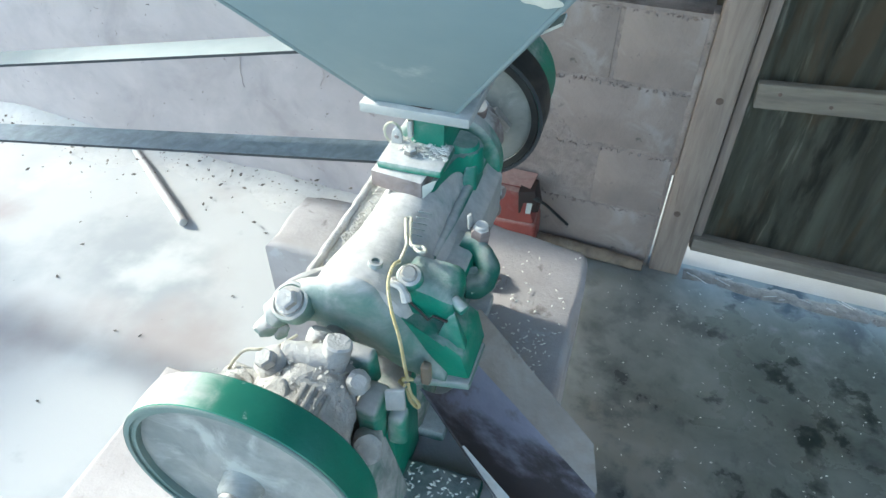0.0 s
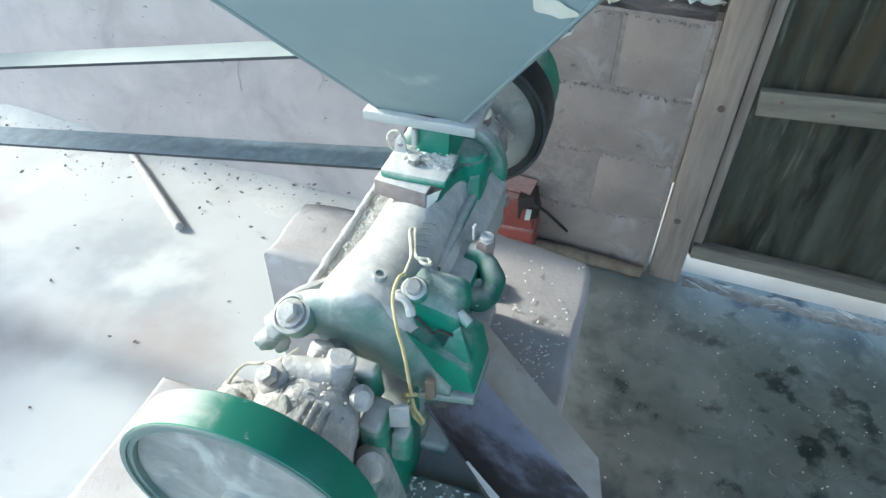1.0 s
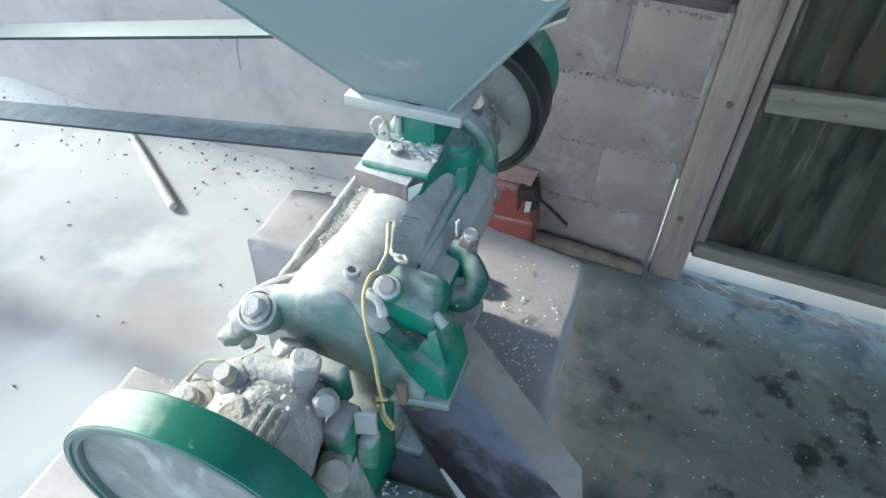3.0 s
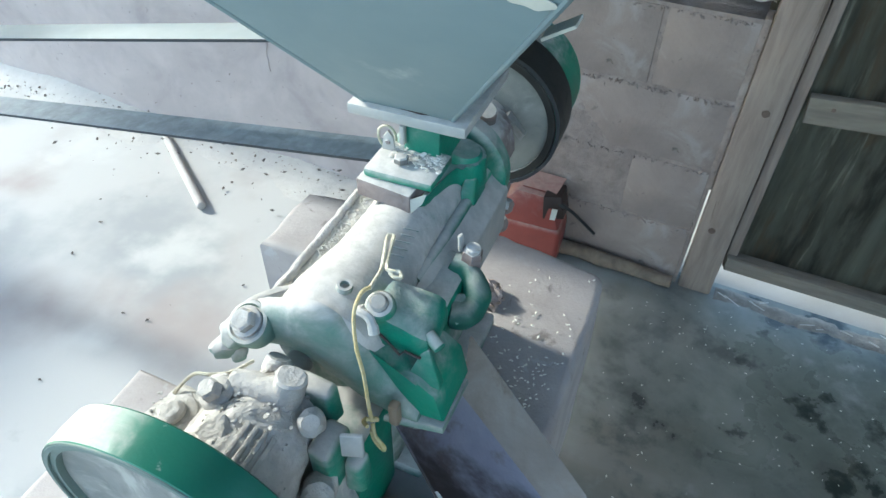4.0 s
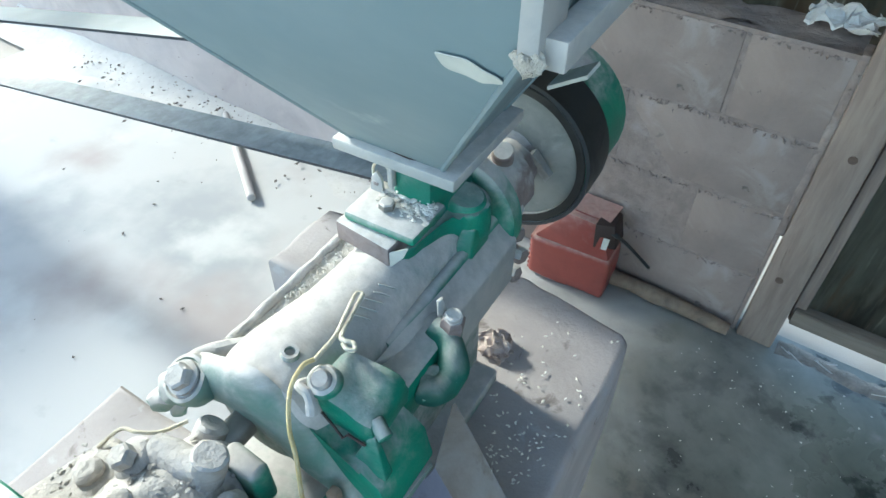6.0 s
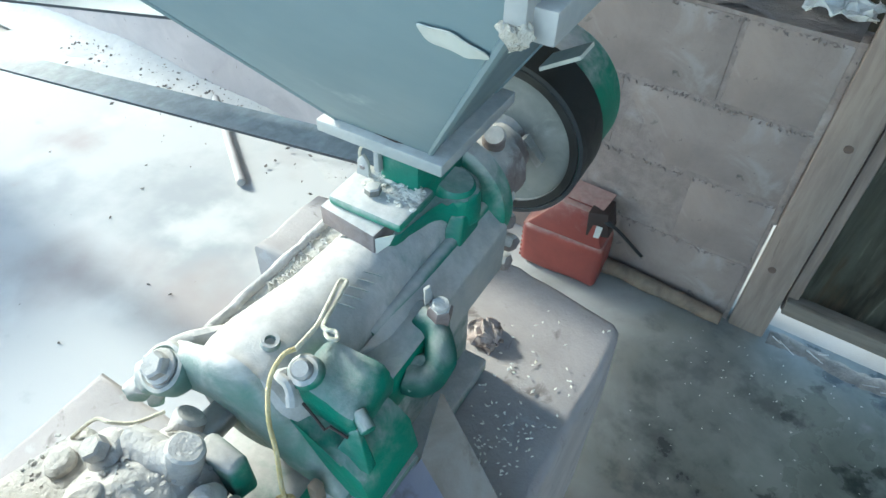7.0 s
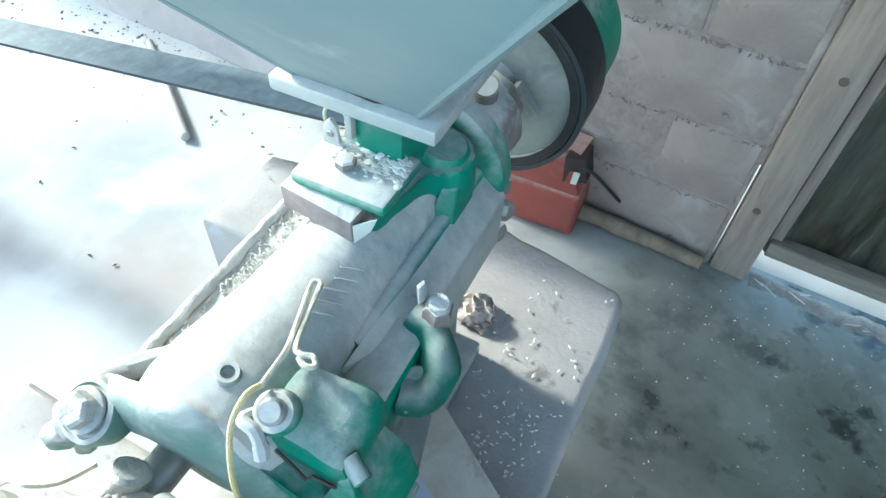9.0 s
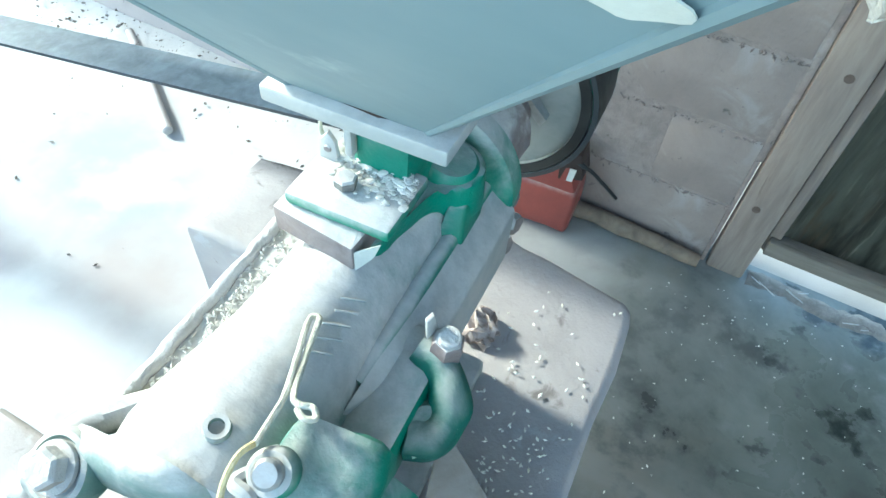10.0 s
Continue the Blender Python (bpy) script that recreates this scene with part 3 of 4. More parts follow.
    mpart("flange_bead", rough_up(tube(B(), [(-0.0735 + 0.0006 * math.sin(2.1 * i), -0.234 + 0.01 * i, 0.8785 + 0.0008 * math.sin(1.3 * i)) for i in range(27)], 0.0052, 10), 0.0012, 90), M_CAKED)
    for x in (-0.075, 0.035):
        mpart("foot", box(B(), (x - 0.03, -0.23, BASE + 0.002), (x + 0.04, 0.02, BASE + 0.022), 0.005), M_DUSTY)


def feed_end():
    bm = lathe(B(), (AX, 0.042, AZ), (0, 1, 0), [(0, 0.062), (0.001, 0.07), (0.004, 0.073), (0.022, 0.073), (0.026, 0.068)], 48)
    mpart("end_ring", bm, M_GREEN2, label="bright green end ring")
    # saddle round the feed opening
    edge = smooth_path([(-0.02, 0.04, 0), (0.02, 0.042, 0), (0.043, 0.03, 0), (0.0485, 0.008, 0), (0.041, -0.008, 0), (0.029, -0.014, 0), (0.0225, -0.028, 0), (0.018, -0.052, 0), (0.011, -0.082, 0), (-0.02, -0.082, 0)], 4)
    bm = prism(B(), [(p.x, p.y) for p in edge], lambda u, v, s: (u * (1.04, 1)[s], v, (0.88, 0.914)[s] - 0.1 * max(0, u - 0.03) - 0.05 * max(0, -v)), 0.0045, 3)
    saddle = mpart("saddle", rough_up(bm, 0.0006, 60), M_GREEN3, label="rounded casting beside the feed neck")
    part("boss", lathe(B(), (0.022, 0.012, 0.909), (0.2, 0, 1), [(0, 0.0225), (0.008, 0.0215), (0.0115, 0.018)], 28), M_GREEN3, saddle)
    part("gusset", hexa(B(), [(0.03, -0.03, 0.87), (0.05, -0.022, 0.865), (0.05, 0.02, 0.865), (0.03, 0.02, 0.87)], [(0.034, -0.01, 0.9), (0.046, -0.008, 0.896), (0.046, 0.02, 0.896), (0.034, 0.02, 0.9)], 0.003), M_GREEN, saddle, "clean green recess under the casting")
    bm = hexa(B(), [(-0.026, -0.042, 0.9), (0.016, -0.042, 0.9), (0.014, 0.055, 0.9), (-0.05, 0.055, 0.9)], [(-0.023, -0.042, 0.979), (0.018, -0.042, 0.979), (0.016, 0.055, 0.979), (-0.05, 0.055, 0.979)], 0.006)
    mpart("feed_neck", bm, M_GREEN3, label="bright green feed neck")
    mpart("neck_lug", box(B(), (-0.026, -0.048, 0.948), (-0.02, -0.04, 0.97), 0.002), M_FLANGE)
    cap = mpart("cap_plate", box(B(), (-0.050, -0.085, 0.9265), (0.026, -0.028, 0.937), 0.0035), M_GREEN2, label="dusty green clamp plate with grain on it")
    part("bolt", hexnut(B(), (-0.017, -0.062, 0.9368), (0, 0, 1), 0.0078, 0.007), M_BOLT, cap, "dark square bolt")
    rnd = random.Random(8)
    bm = B()
    for k in range(520):
        w = rnd.random()
        x, y, r = rnd.uniform(-0.038, 0.018) + 0.008 * w, -0.036 - 0.03 * w * rnd.random(), rnd.choice((0.0008, 0.0012, 0.0017, 0.0026))
        bmesh.ops.create_icosphere(bm, subdivisions=1, radius=r, matrix=Matrix.LocRotScale((x, y, 0.937 + 0.006 * (1 - w) * rnd.random()), None, (1.3, 1.1, 0.6)))
    tagged(part("grain_crust", rough_up(bm, 0.0006, 200), M_CRUST, cap, "pale crust of spilled meal"), kind="stuff")
    mpart("gate_slide", hexa(B(), [(-0.055, -0.091, 0.906), (0.008, -0.099, 0.906), (0.012, -0.03, 0.906), (-0.052, -0.03, 0.906)], [(-0.055, -0.091, 0.927), (0.008, -0.099, 0.927), (0.012, -0.03, 0.927), (-0.052, -0.03, 0.927)], 0.0015), M_RUST, label="brown iron slide gate")
    tab = prism(B(), [(-0.049, 0.922), (-0.031, 0.922), (-0.034, 0.953), (-0.039, 0.96), (-0.045, 0.953)], lambda u, v, s: (u, (-0.046, -0.042)[s], v), 0.001)
    tab = mpart("bracket", tab, M_FLANGE)
    part("hole_rim", lathe(B(), (-0.0395, -0.0465, 0.947), (0, -1, 0), [(0, 0.003), (0.001, 0.0022)], 12), M_RUST, tab)
    mpart("bent_tab", hexa(B(), [(0.0085, -0.0975, 0.905), (0.018, -0.09, 0.915), (0.018, -0.089, 0.915), (0.0085, -0.0965, 0.905)], [(0.0085, -0.0975, 0.923), (0.021, -0.086, 0.925), (0.021, -0.085, 0.925), (0.0085, -0.0965, 0.923)]), M_TAPE, label="small bent tab of bright tin")
    mpart("wire_ring", tube(B(), [(-0.058 + 0.011 * math.cos(a), -0.012, 0.928 + 0.014 * math.sin(a)) for a in np.linspace(0, 2 * math.pi, 20)], 0.0016, 6), M_CORD)


def hopper():
    fl = mpart("hopper_flange", box(B(), (-0.078, -0.057, 0.978), (0.049, 0.077, 0.990), 0.002), M_FLANGE, label="pale dusty steel mounting flange")
    T = [(-0.062, -0.046), (0.032, -0.046), (0.032, 0.064), (-0.062, 0.064)]
    W = [(-0.2, -0.217), (0.171, -0.217), (0.171, 0.25), (-0.2, 0.25)]
    top = 1.46
    body = None
    for i in range(4):
        j = (i + 1) % 4
        bm = B()
        a = [bm.verts.new((*T[i], 0.988)), bm.verts.new((*T[j], 0.988)), bm.verts.new((*W[j], 1.207)), bm.verts.new((*W[i], 1.207))]
        b = [bm.verts.new((*W[j], top)), bm.verts.new((*W[i], top))]
        bm.faces.new(a)
        bm.faces.new((a[3], a[2], b[0], b[1]))
        bmesh.ops.recalc_face_normals(bm, faces=bm.faces)
        bmesh.ops.solidify(bm, geom=bm.faces[:], thickness=0.002)
        if body is None:
            body = mpart("hopper", bm, M_HOPPER, label="grey painted sheet-steel feed hopper")
        else:
            part("panel", bm, M_HOPPER, body)
    for i in range(4):
        j = (i + 1) % 4
        part("seam", tube(B(), [(*T[i], 0.99), (*W[i], 1.207)], 0.0028, 8), M_HOPPER, body)
        part("rim", tube(B(), [(*W[i], top), (*W[j], top)], 0.006, 8), M_HOPPER, body)
    # angle irons at one corner
    part("angle_iron", box(B(), (0.166, -0.221, 1.2), (0.175, -0.195, 1.46), 0.001), M_FLANGE, body, "pale angle iron")
    part("angle_iron", box(B(), (0.172, -0.215, 1.199), (0.184, 0.25, 1.212), 0.001), M_FLANGE, body)
    bm = B()
    bmesh.ops.create_icosphere(bm, subdivisions=4, radius=0.0062, matrix=Matrix.LocRotScale((0.170, -0.219, 1.203), None, (1.1, 0.6, 0.8)))
    part("weld", rough_up(rough_up(bm, 0.004, 160), 0.0016, 500), M_LUMPY, body, "lumpy weld at the corner")
    # Solid dark strip, painted where only shade lies under the hopper.
    part("gap", tube(B(), [(-0.032, -0.0475, 0.9925), (0.0, -0.0475, 0.9915), (0.012, -0.0475, 0.993)], [0.0012, 0.0022, 0.0012], 6), M_DARK, body, "dark strip standing in for the shaded gap above the flange")
    # patch of pale tape on the sloping face
    n_ = Vector((0, -(1.207 - 0.988), -(0.217 - 0.046))).normalized()
    c = Vector((0.133, -0.046 - 0.171 * (1.181 - 0.988) / 0.219, 1.181)) + n_ * 0.0015
    ux, uy = Vector((0.9, 0.17, -0.22)).normalized(), Vector((0.35, 0.6, -0.72)).normalized()
    ux = (ux - n_ * ux.dot(n_)).normalized()
    uy = n_.cross(ux)
    poly = [((0.0158 + 0.002 * math.sin(3 * a + 1)) * math.cos(a), (0.0092 + 0.0015 * math.sin(5 * a)) * math.sin(a)) for a in np.linspace(0, 2 * math.pi, 29)[:-1]]
    part("tape", prism(B(), poly, lambda u, v, s: c + ux * u + uy * v + n_ * (0.0005 * s)), M_TAPE, body, "pale torn tape patch")
    part("tag", hexa(B(), [(0.098, 0.0, 1.062), (0.128, 0.0, 1.08), (0.128, 0.026, 1.08), (0.098, 0.026, 1.062)], [(0.097, 0.0, 1.065), (0.127, 0.0, 1.083), (0.127, 0.026, 1.083), (0.097, 0.026, 1.065)]), M_TAPE, body, "pale bent steel tab")


def front_end():
    # the end plate sweeps from the bolt ear over the barrel and down to the outlet lip
    ridge = smooth_path([(-0.072, 0, 0.898), (-0.05, 0, 0.909), (-0.017, 0, 0.9205), (0.0, 0, 0.92), (0.017, 0, 0.909), (0.037, 0, 0.885), (0.056, 0, 0.855), (0.07, 0, 0.834), (0.085, 0, 0.816)], 4)
    lower = smooth_path([(-0.088, 0, 0.858), (-0.072, 0, 0.847), (-0.045, 0, 0.851), (-0.02, 0, 0.847), (0.004, 0, 0.827), (0.028, 0, 0.812), (0.043, 0, 0.806), (0.06, 0, 0.804), (0.086, 0, 0.806)], 4)
    bm = B()
    rows = []
    for k, (p, q) in enumerate(zip(ridge, lower)):
        bulge = 0.019 - 0.010 * k / len(ridge)
        rows.append([bm.verts.new((p.x + (q.x - p.x) * (1 - math.cos(math.pi * a)) / 2, -0.250 - bulge * math.sin(math.pi * a) ** 0.8, p.z + (q.z - p.z) * (1 - math.cos(math.pi * a)) / 2)) for a in np.linspace(0, 1, 13)])
    for a, b in zip(rows, rows[1:]):
        for k in range(13):
            bm.faces.new((a[k], a[(k + 1) % 13], b[(k + 1) % 13], b[k]))
    bm.faces.new(rows[0])
    bm.faces.new(rows[-1][::-1])
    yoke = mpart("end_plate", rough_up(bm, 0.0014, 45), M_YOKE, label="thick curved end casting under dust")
    axis = (-0.1, -0.52, 0.85)
    ear = rough_up(lathe(B(), (-0.066, -0.260, 0.872), axis, [(0, 0.017), (0.006, 0.0205), (0.02, 0.021), (0.0235, 0.0195), (0.0245, 0.0165), (0.0225, 0.015)], 32), 0.001, 50)
    part("ear", ear, M_YOKE, yoke)
    bm = B()
    for p, r in (((-0.083, -0.272, 0.868), 0.014), ((-0.091, -0.282, 0.86), 0.0105), ((-0.08, -0.28, 0.852), 0.009)):
        bmesh.ops.create_icosphere(bm, subdivisions=3, radius=r, matrix=Matrix.Translation(p))
    part("lobe", rough_up(rough_up(bm, 0.006, 60), 0.002, 180), M_YOKE, yoke, "ragged dusty lobe below the ear")
    part("web", rough_up(tube(B(), smooth_path([(-0.078, -0.27, 0.88), (-0.078, -0.254, 0.884), (-0.071, -0.241, 0.886), (-0.062, -0.231, 0.886), (-0.05, -0.216, 0.884)]), [0.009] + [0.0095] * 23 + [0.005], 10), 0.0012, 60), M_DUSTY, yoke)
    part("bolt", hexnut(B(), (-0.0683, -0.2720, 0.8925), axis, 0.0112, 0.010, 0.0142), M_CAKED, yoke, "large dusty hexagon bolt")
    # the green hood behind the plate, open at its lip over the chute
    top = [(0.0, 0.9155), (0.017, 0.9045), (0.038, 0.883), (0.059, 0.866), (0.084, 0.858), (0.1, 0.846), (0.108, 0.812), (0.05, 0.806), (0.0, 0.83)]
    bm = prism(B(), top, lambda u, v, s: (u, (-0.185, -0.2525)[s], v + (-0.004, 0)[s]), 0.003)
    hood = mpart("outlet_hood", rough_up(bm, 0.0006, 60), M_HOOD, label="bright green outlet hood")
    part("lip", hexa(B(), [(0.052, -0.264, 0.797), (0.111, -0.258, 0.802), (0.111, -0.19, 0.794), (0.1, -0.19, 0.794)], [(0.052, -0.261, 0.804), (0.110, -0.256, 0.81), (0.110, -0.191, 0.801), (0.1, -0.19, 0.801)], 0.002), M_YOKE, hood, "pale worn lip")
    part("flap", hexa(B(), [(0.07, -0.247, 0.853), (0.102, -0.245, 0.848), (0.102, -0.235, 0.85), (0.074, -0.235, 0.855)], [(0.083, -0.236, 0.886), (0.088, -0.236, 0.885), (0.088, -0.232, 0.885), (0.083, -0.232, 0.886)], 0.001), M_GREEN3, hood, "pale dusty guard flap")
    bm = hexa(B(), [(0.035, -0.238, 0.87), (0.088, -0.238, 0.868), (0.086, -0.18, 0.868), (0.03, -0.19, 0.87)], [(0.036, -0.242, 0.917), (0.09, -0.238, 0.901), (0.088, -0.186, 0.906), (0.033, -0.196, 0.92)], 0.009)
    bmesh.ops.subdivide_edges(bm, edges=[e for e in bm.edges if e.calc_length() > 0.02], cuts=3, use_grid_fill=True)
    rough_up(bm, 0.003, 55)
    clamp = mpart("clamp_block", bm, M_GREEN3, label="dusty green hinge clamp")
    part("boss", lathe(B(), (0.041, -0.228, 0.912), (0.1, -0.45, 0.9), [(0, 0.013), (0.009, 0.013), (0.012, 0.011)], 24), M_GREEN2, clamp)
    part("pin", lathe(B(), (0.0418, -0.232, 0.921), (0.1, -0.45, 0.9), [(0, 0.0078), (0.007, 0.0078), (0.009, 0.006)], 20), M_STEEL, clamp, "dull steel pin")
    part("hook", tube(B(), smooth_path([(0.030, -0.236, 0.915), (0.028, -0.243, 0.918), (0.037, -0.245, 0.917), (0.043, -0.249, 0.912), (0.046, -0.253, 0.906)]), [0.004] * 18 + [0.0048] * 6 + [0.003], 8), M_FLANGE, clamp)
    part("stop", cyl(B(), (0.084, -0.228, 0.898), (0.098, -0.235, 0.893), 0.006, n=12, edge=0.001), M_GREEN3, clamp)
    mpart("lever_block", box(B(), (0.04, -0.185, 0.815), (0.078, -0.105, 0.866), 0.008), M_GREEN)
    way = smooth_path([(0.062, -0.106, 0.864), (0.076, -0.112, 0.862), (0.09, -0.124, 0.857), (0.096, -0.138, 0.85), (0.09, -0.152, 0.846), (0.076, -0.158, 0.846)], 6)
    lever = mpart("clamp_lever", rough_up(tube(B(), way, [0.0135] * (len(way) - 1) + [0.009], 16), 0.003, 55), M_LOBE, label="dark green S-shaped clamp lug")
    for k in range(3):
        part("tooth", tube(B(), [(0.086 + 0.005 * k, -0.168 + 0.009 * k, 0.848 + 0.002 * k), (0.096 + 0.004 * k, -0.158 + 0.008 * k, 0.85 + 0.003 * k)], 0.0022, 8), M_GREEN2, lever)
    part("lobe", rough_up(lathe(B(), (0.083, -0.146, 0.834), (0.15, -0.1, 1), [(0, 0.009), (0.006, 0.015), (0.018, 0.016), (0.024, 0.011)], 20), 0.001, 60), M_LOBE, lever, "dark green lobe")
    part("gasket", tube(B(), [(0.045, -0.2425, 0.896), (0.056, -0.2435, 0.887), (0.064, -0.2445, 0.879), (0.068, -0.2425, 0.884), (0.082, -0.2405, 0.878)], 0.0013, 6), M_DARK, hood, "black gasket edge")
    ear = mpart("bolt_ear", hexa(B(), [(0.045, -0.12, 0.845), (0.082, -0.12, 0.84), (0.082, -0.085, 0.84), (0.045, -0.085, 0.845)], [(0.045, -0.116, 0.868), (0.08, -0.116, 0.864), (0.08, -0.09, 0.864), (0.045, -0.09, 0.868)], 0.006), M_DUSTY)
    part("bolt", cyl(B(), (0.076, -0.104, 0.86), (0.08, -0.106, 0.893), 0.0075, n=14, edge=0.001), M_CAKED, ear)
    part("nut", hexnut(B(), (0.077, -0.1045, 0.868), (0.12, -0.06, 1), 0.0115, 0.018), M_RUST, ear, "dusty hexagon nut")
    part("split_pin", hexa(B(), [(0.064, -0.108, 0.885), (0.067, -0.111, 0.885), (0.07, -0.1, 0.885), (0.066, -0.098, 0.885)], [(0.063, -0.108, 0.903), (0.066, -0.11, 0.903), (0.068, -0.103, 0.903), (0.065, -0.101, 0.903)], 0.001), M_FLANGE, ear)


def bearing():
    bm = lathe(B(), (-0.02, -0.40, 0.842), (0, 1, 0), [(0.11 * k / 22, float(np.interp(0.11 * k / 22, [0, 0.006, 0.03, 0.055, 0.075, 0.11], [0.032, 0.046, 0.05, 0.048, 0.041, 0.031]))) for k in range(23)], 64)
    rough_up(rough_up(bm, 0.003, 55), 0.0014, 160)
    hs = mpart("bearing_housing", bm, M_CAKED, label="bearing housing caked in meal dust")
    for k in range(4):
        a = 0.2 + k * 0.16
        part("fin", box(B(), (-0.0022, -0.386, -0.004), (0.0022, -0.354, 0.0014), 0.001), M_CAKED, hs).matrix_basis = Matrix.Translation((-0.02, 0, 0.842)) @ Matrix.Rotation(a, 4, "Y") @ Matrix.Translation((0, 0, 0.049))
    part("oil_cup", rough_up(cyl(B(), (-0.004, -0.318, 0.872), (0.003, -0.312, 0.902), 0.0132, n=22, edge=0.002), 0.001, 90), M_CAKED, hs, "dusty cylindrical oil cup")
    part("pipe", rough_up(cyl(B(), (-0.05, -0.325, 0.878), (0.0, -0.316, 0.882), 0.0135, n=20, edge=0.003), 0.003, 70), M_CAKED, hs, "pipe stub white with dust")
    part("boss", rough_up(lathe(B(), (-0.052, -0.334, 0.872), (-0.2, -0.3, 0.9), [(0, 0.016), (0.012, 0.0165), (0.016, 0.0135), (0.017, 0.011)], 24), 0.0014, 70), M_CAKED, hs)
    part("bolt", rough_up(hexnut(B(), (-0.0535, -0.341, 0.887), (-0.2, -0.3, 0.9), 0.0098, 0.010), 0.0005, 90), M_CAKED, hs)
    bm = hexa(B(), [(-0.13, -0.40, 0.832), (-0.04, -0.41, 0.832), (-0.04, -0.33, 0.832), (-0.11, -0.32, 0.832)], [(-0.127, -0.395, 0.853), (-0.05, -0.40, 0.856), (-0.05, -0.335, 0.856), (-0.108, -0.325, 0.853)], 0.006)
    fl = mpart("bearing_ear", rough_up(bm, 0.002, 60), M_CAKED)
    part("washer", rough_up(lathe(B(), (-0.09, -0.356, 0.85), (-0.1, -0.1, 1), [(0, 0.02), (0.005, 0.0195), (0.007, 0.0165), (0.0072, 0.012)], 26), 0.0012, 70), M_CAKED, fl)
    part("bolt", rough_up(lathe(B(), (-0.0905, -0.3565, 0.855), (-0.1, -0.1, 1), [(0, 0.0115), (0.006, 0.0112), (0.009, 0.0085), (0.01, 0.004)], 12), 0.001, 90), M_CAKED, fl)
    part("strip", rough_up(box(B(), (-0.068, -0.372, 0.854), (-0.058, -0.318, 0.866), 0.003), 0.001, 60), M_CAKED, fl)
    part("wire", tube(B(), smooth_path([(-0.104, -0.34, 0.856), (-0.096, -0.322, 0.864), (-0.08, -0.318, 0.868), (-0.066, -0.308, 0.866), (-0.055, -0.29, 0.866)]), 0.0016, 6), M_CORD, fl)
    mpart("strut", rough_up(cyl(B(), (-0.035, -0.315, 0.835), (-0.03, -0.284, 0.876), 0.0125, n=20, edge=0.003), 0.002, 70), M_CAKED)
    for lo, hi in (((0.024, -0.342, 0.80), (0.048, -0.306, 0.852)), ((0.05, -0.333, 0.79), (0.069, -0.312, 0.832)), ((-0.01, -0.305, 0.83), (0.03, -0.285, 0.875))):
        mpart("lug", rough_up(box(B(), lo, hi, 0.006, 3), 0.003, 70), M_GREEN2)
    for p, q, r in (((0.018, -0.318, 0.855), (0.028, -0.33, 0.876), 0.011), ((0.036, -0.345, 0.81), (0.046, -0.364, 0.824), 0.014), ((-0.03, -0.36, 0.868), (-0.03, -0.372, 0.892), 0.013)):
        part("boss", rough_up(cyl(B(), p, q, r, n=22, edge=0.004), 0.0035, 85), M_CAKED, hs)
    rnd = random.Random(21)
    bm = B()
    for k in range(180):
        a, y = rnd.gauss(0, 0.55), rnd.uniform(-0.395, -0.3)
        r = 0.049 if y < -0.34 else 0.049 - 0.3 * (y + 0.34)
        e = rnd.choice((0.0006, 0.0009, 0.0012, 0.0019))
        bmesh.ops.create_icosphere(bm, subdivisions=1, radius=e, matrix=Matrix.LocRotScale((-0.02 + r * math.sin(a), y, 0.842 + r * math.cos(a)), None, (1.2, 1.2, 0.7)))
    for k in range(90):
        e = rnd.choice((0.0007, 0.001, 0.0014, 0.0022))
        bmesh.ops.create_icosphere(bm, subdivisions=1, radius=e, matrix=Matrix.LocRotScale((rnd.uniform(-0.118, -0.05), rnd.uniform(-0.392, -0.33), 0.854), None, (1.2, 1.2, 0.7)))
    tagged(part("meal_crust", rough_up(bm, 0.0012, 180), M_CAKED, hs, "lumpy crust of meal over the bearing"), kind="stuff")
    mpart("base_plate", rough_up(box(B(), (0.02, -0.47, BASE + 0.003), (0.135, -0.27, BASE + 0.02), 0.004), 0.0015, 40), M_LOBE, label="dark green base plate strewn with grain")
    mpart("wood_wedge", box(B(), (0.064, -0.274, 0.814), (0.074, -0.2635, 0.842), 0.003), M_STICK, label="brown wooden wedge")
    mpart("bracket_plate", hexa(B(), [(0.052, -0.332, 0.845), (0.068, -0.325, 0.842), (0.068, -0.321, 0.842), (0.052, -0.328, 0.845)], [(0.05, -0.328, 0.868), (0.066, -0.321, 0.866), (0.066, -0.317, 0.866), (0.05, -0.324, 0.868)], 0.001), M_FLANGE, label="pale square bracket plate")
    # Inferred frame, added so that its shade darkens the plinth beyond it.
    mpart("base_frame", box(B(), (-0.052, -0.306, BASE + 0.003), (0.046, -0.232, 0.79), 0.006), M_GREEN, label="green base frame added to block sun under the barrel")
    mpart("pedestal", hexa(B(), [(-0.1, -0.44, BASE + 0.003), (0.06, -0.44, BASE + 0.003), (0.06, -0.30, BASE + 0.003), (-0.1, -0.30, BASE + 0.003)], [(-0.06, -0.40, 0.81), (0.03, -0.40, 0.81), (0.03, -0.31, 0.81), (-0.06, -0.31, 0.81)], 0.006), M_DUSTY)


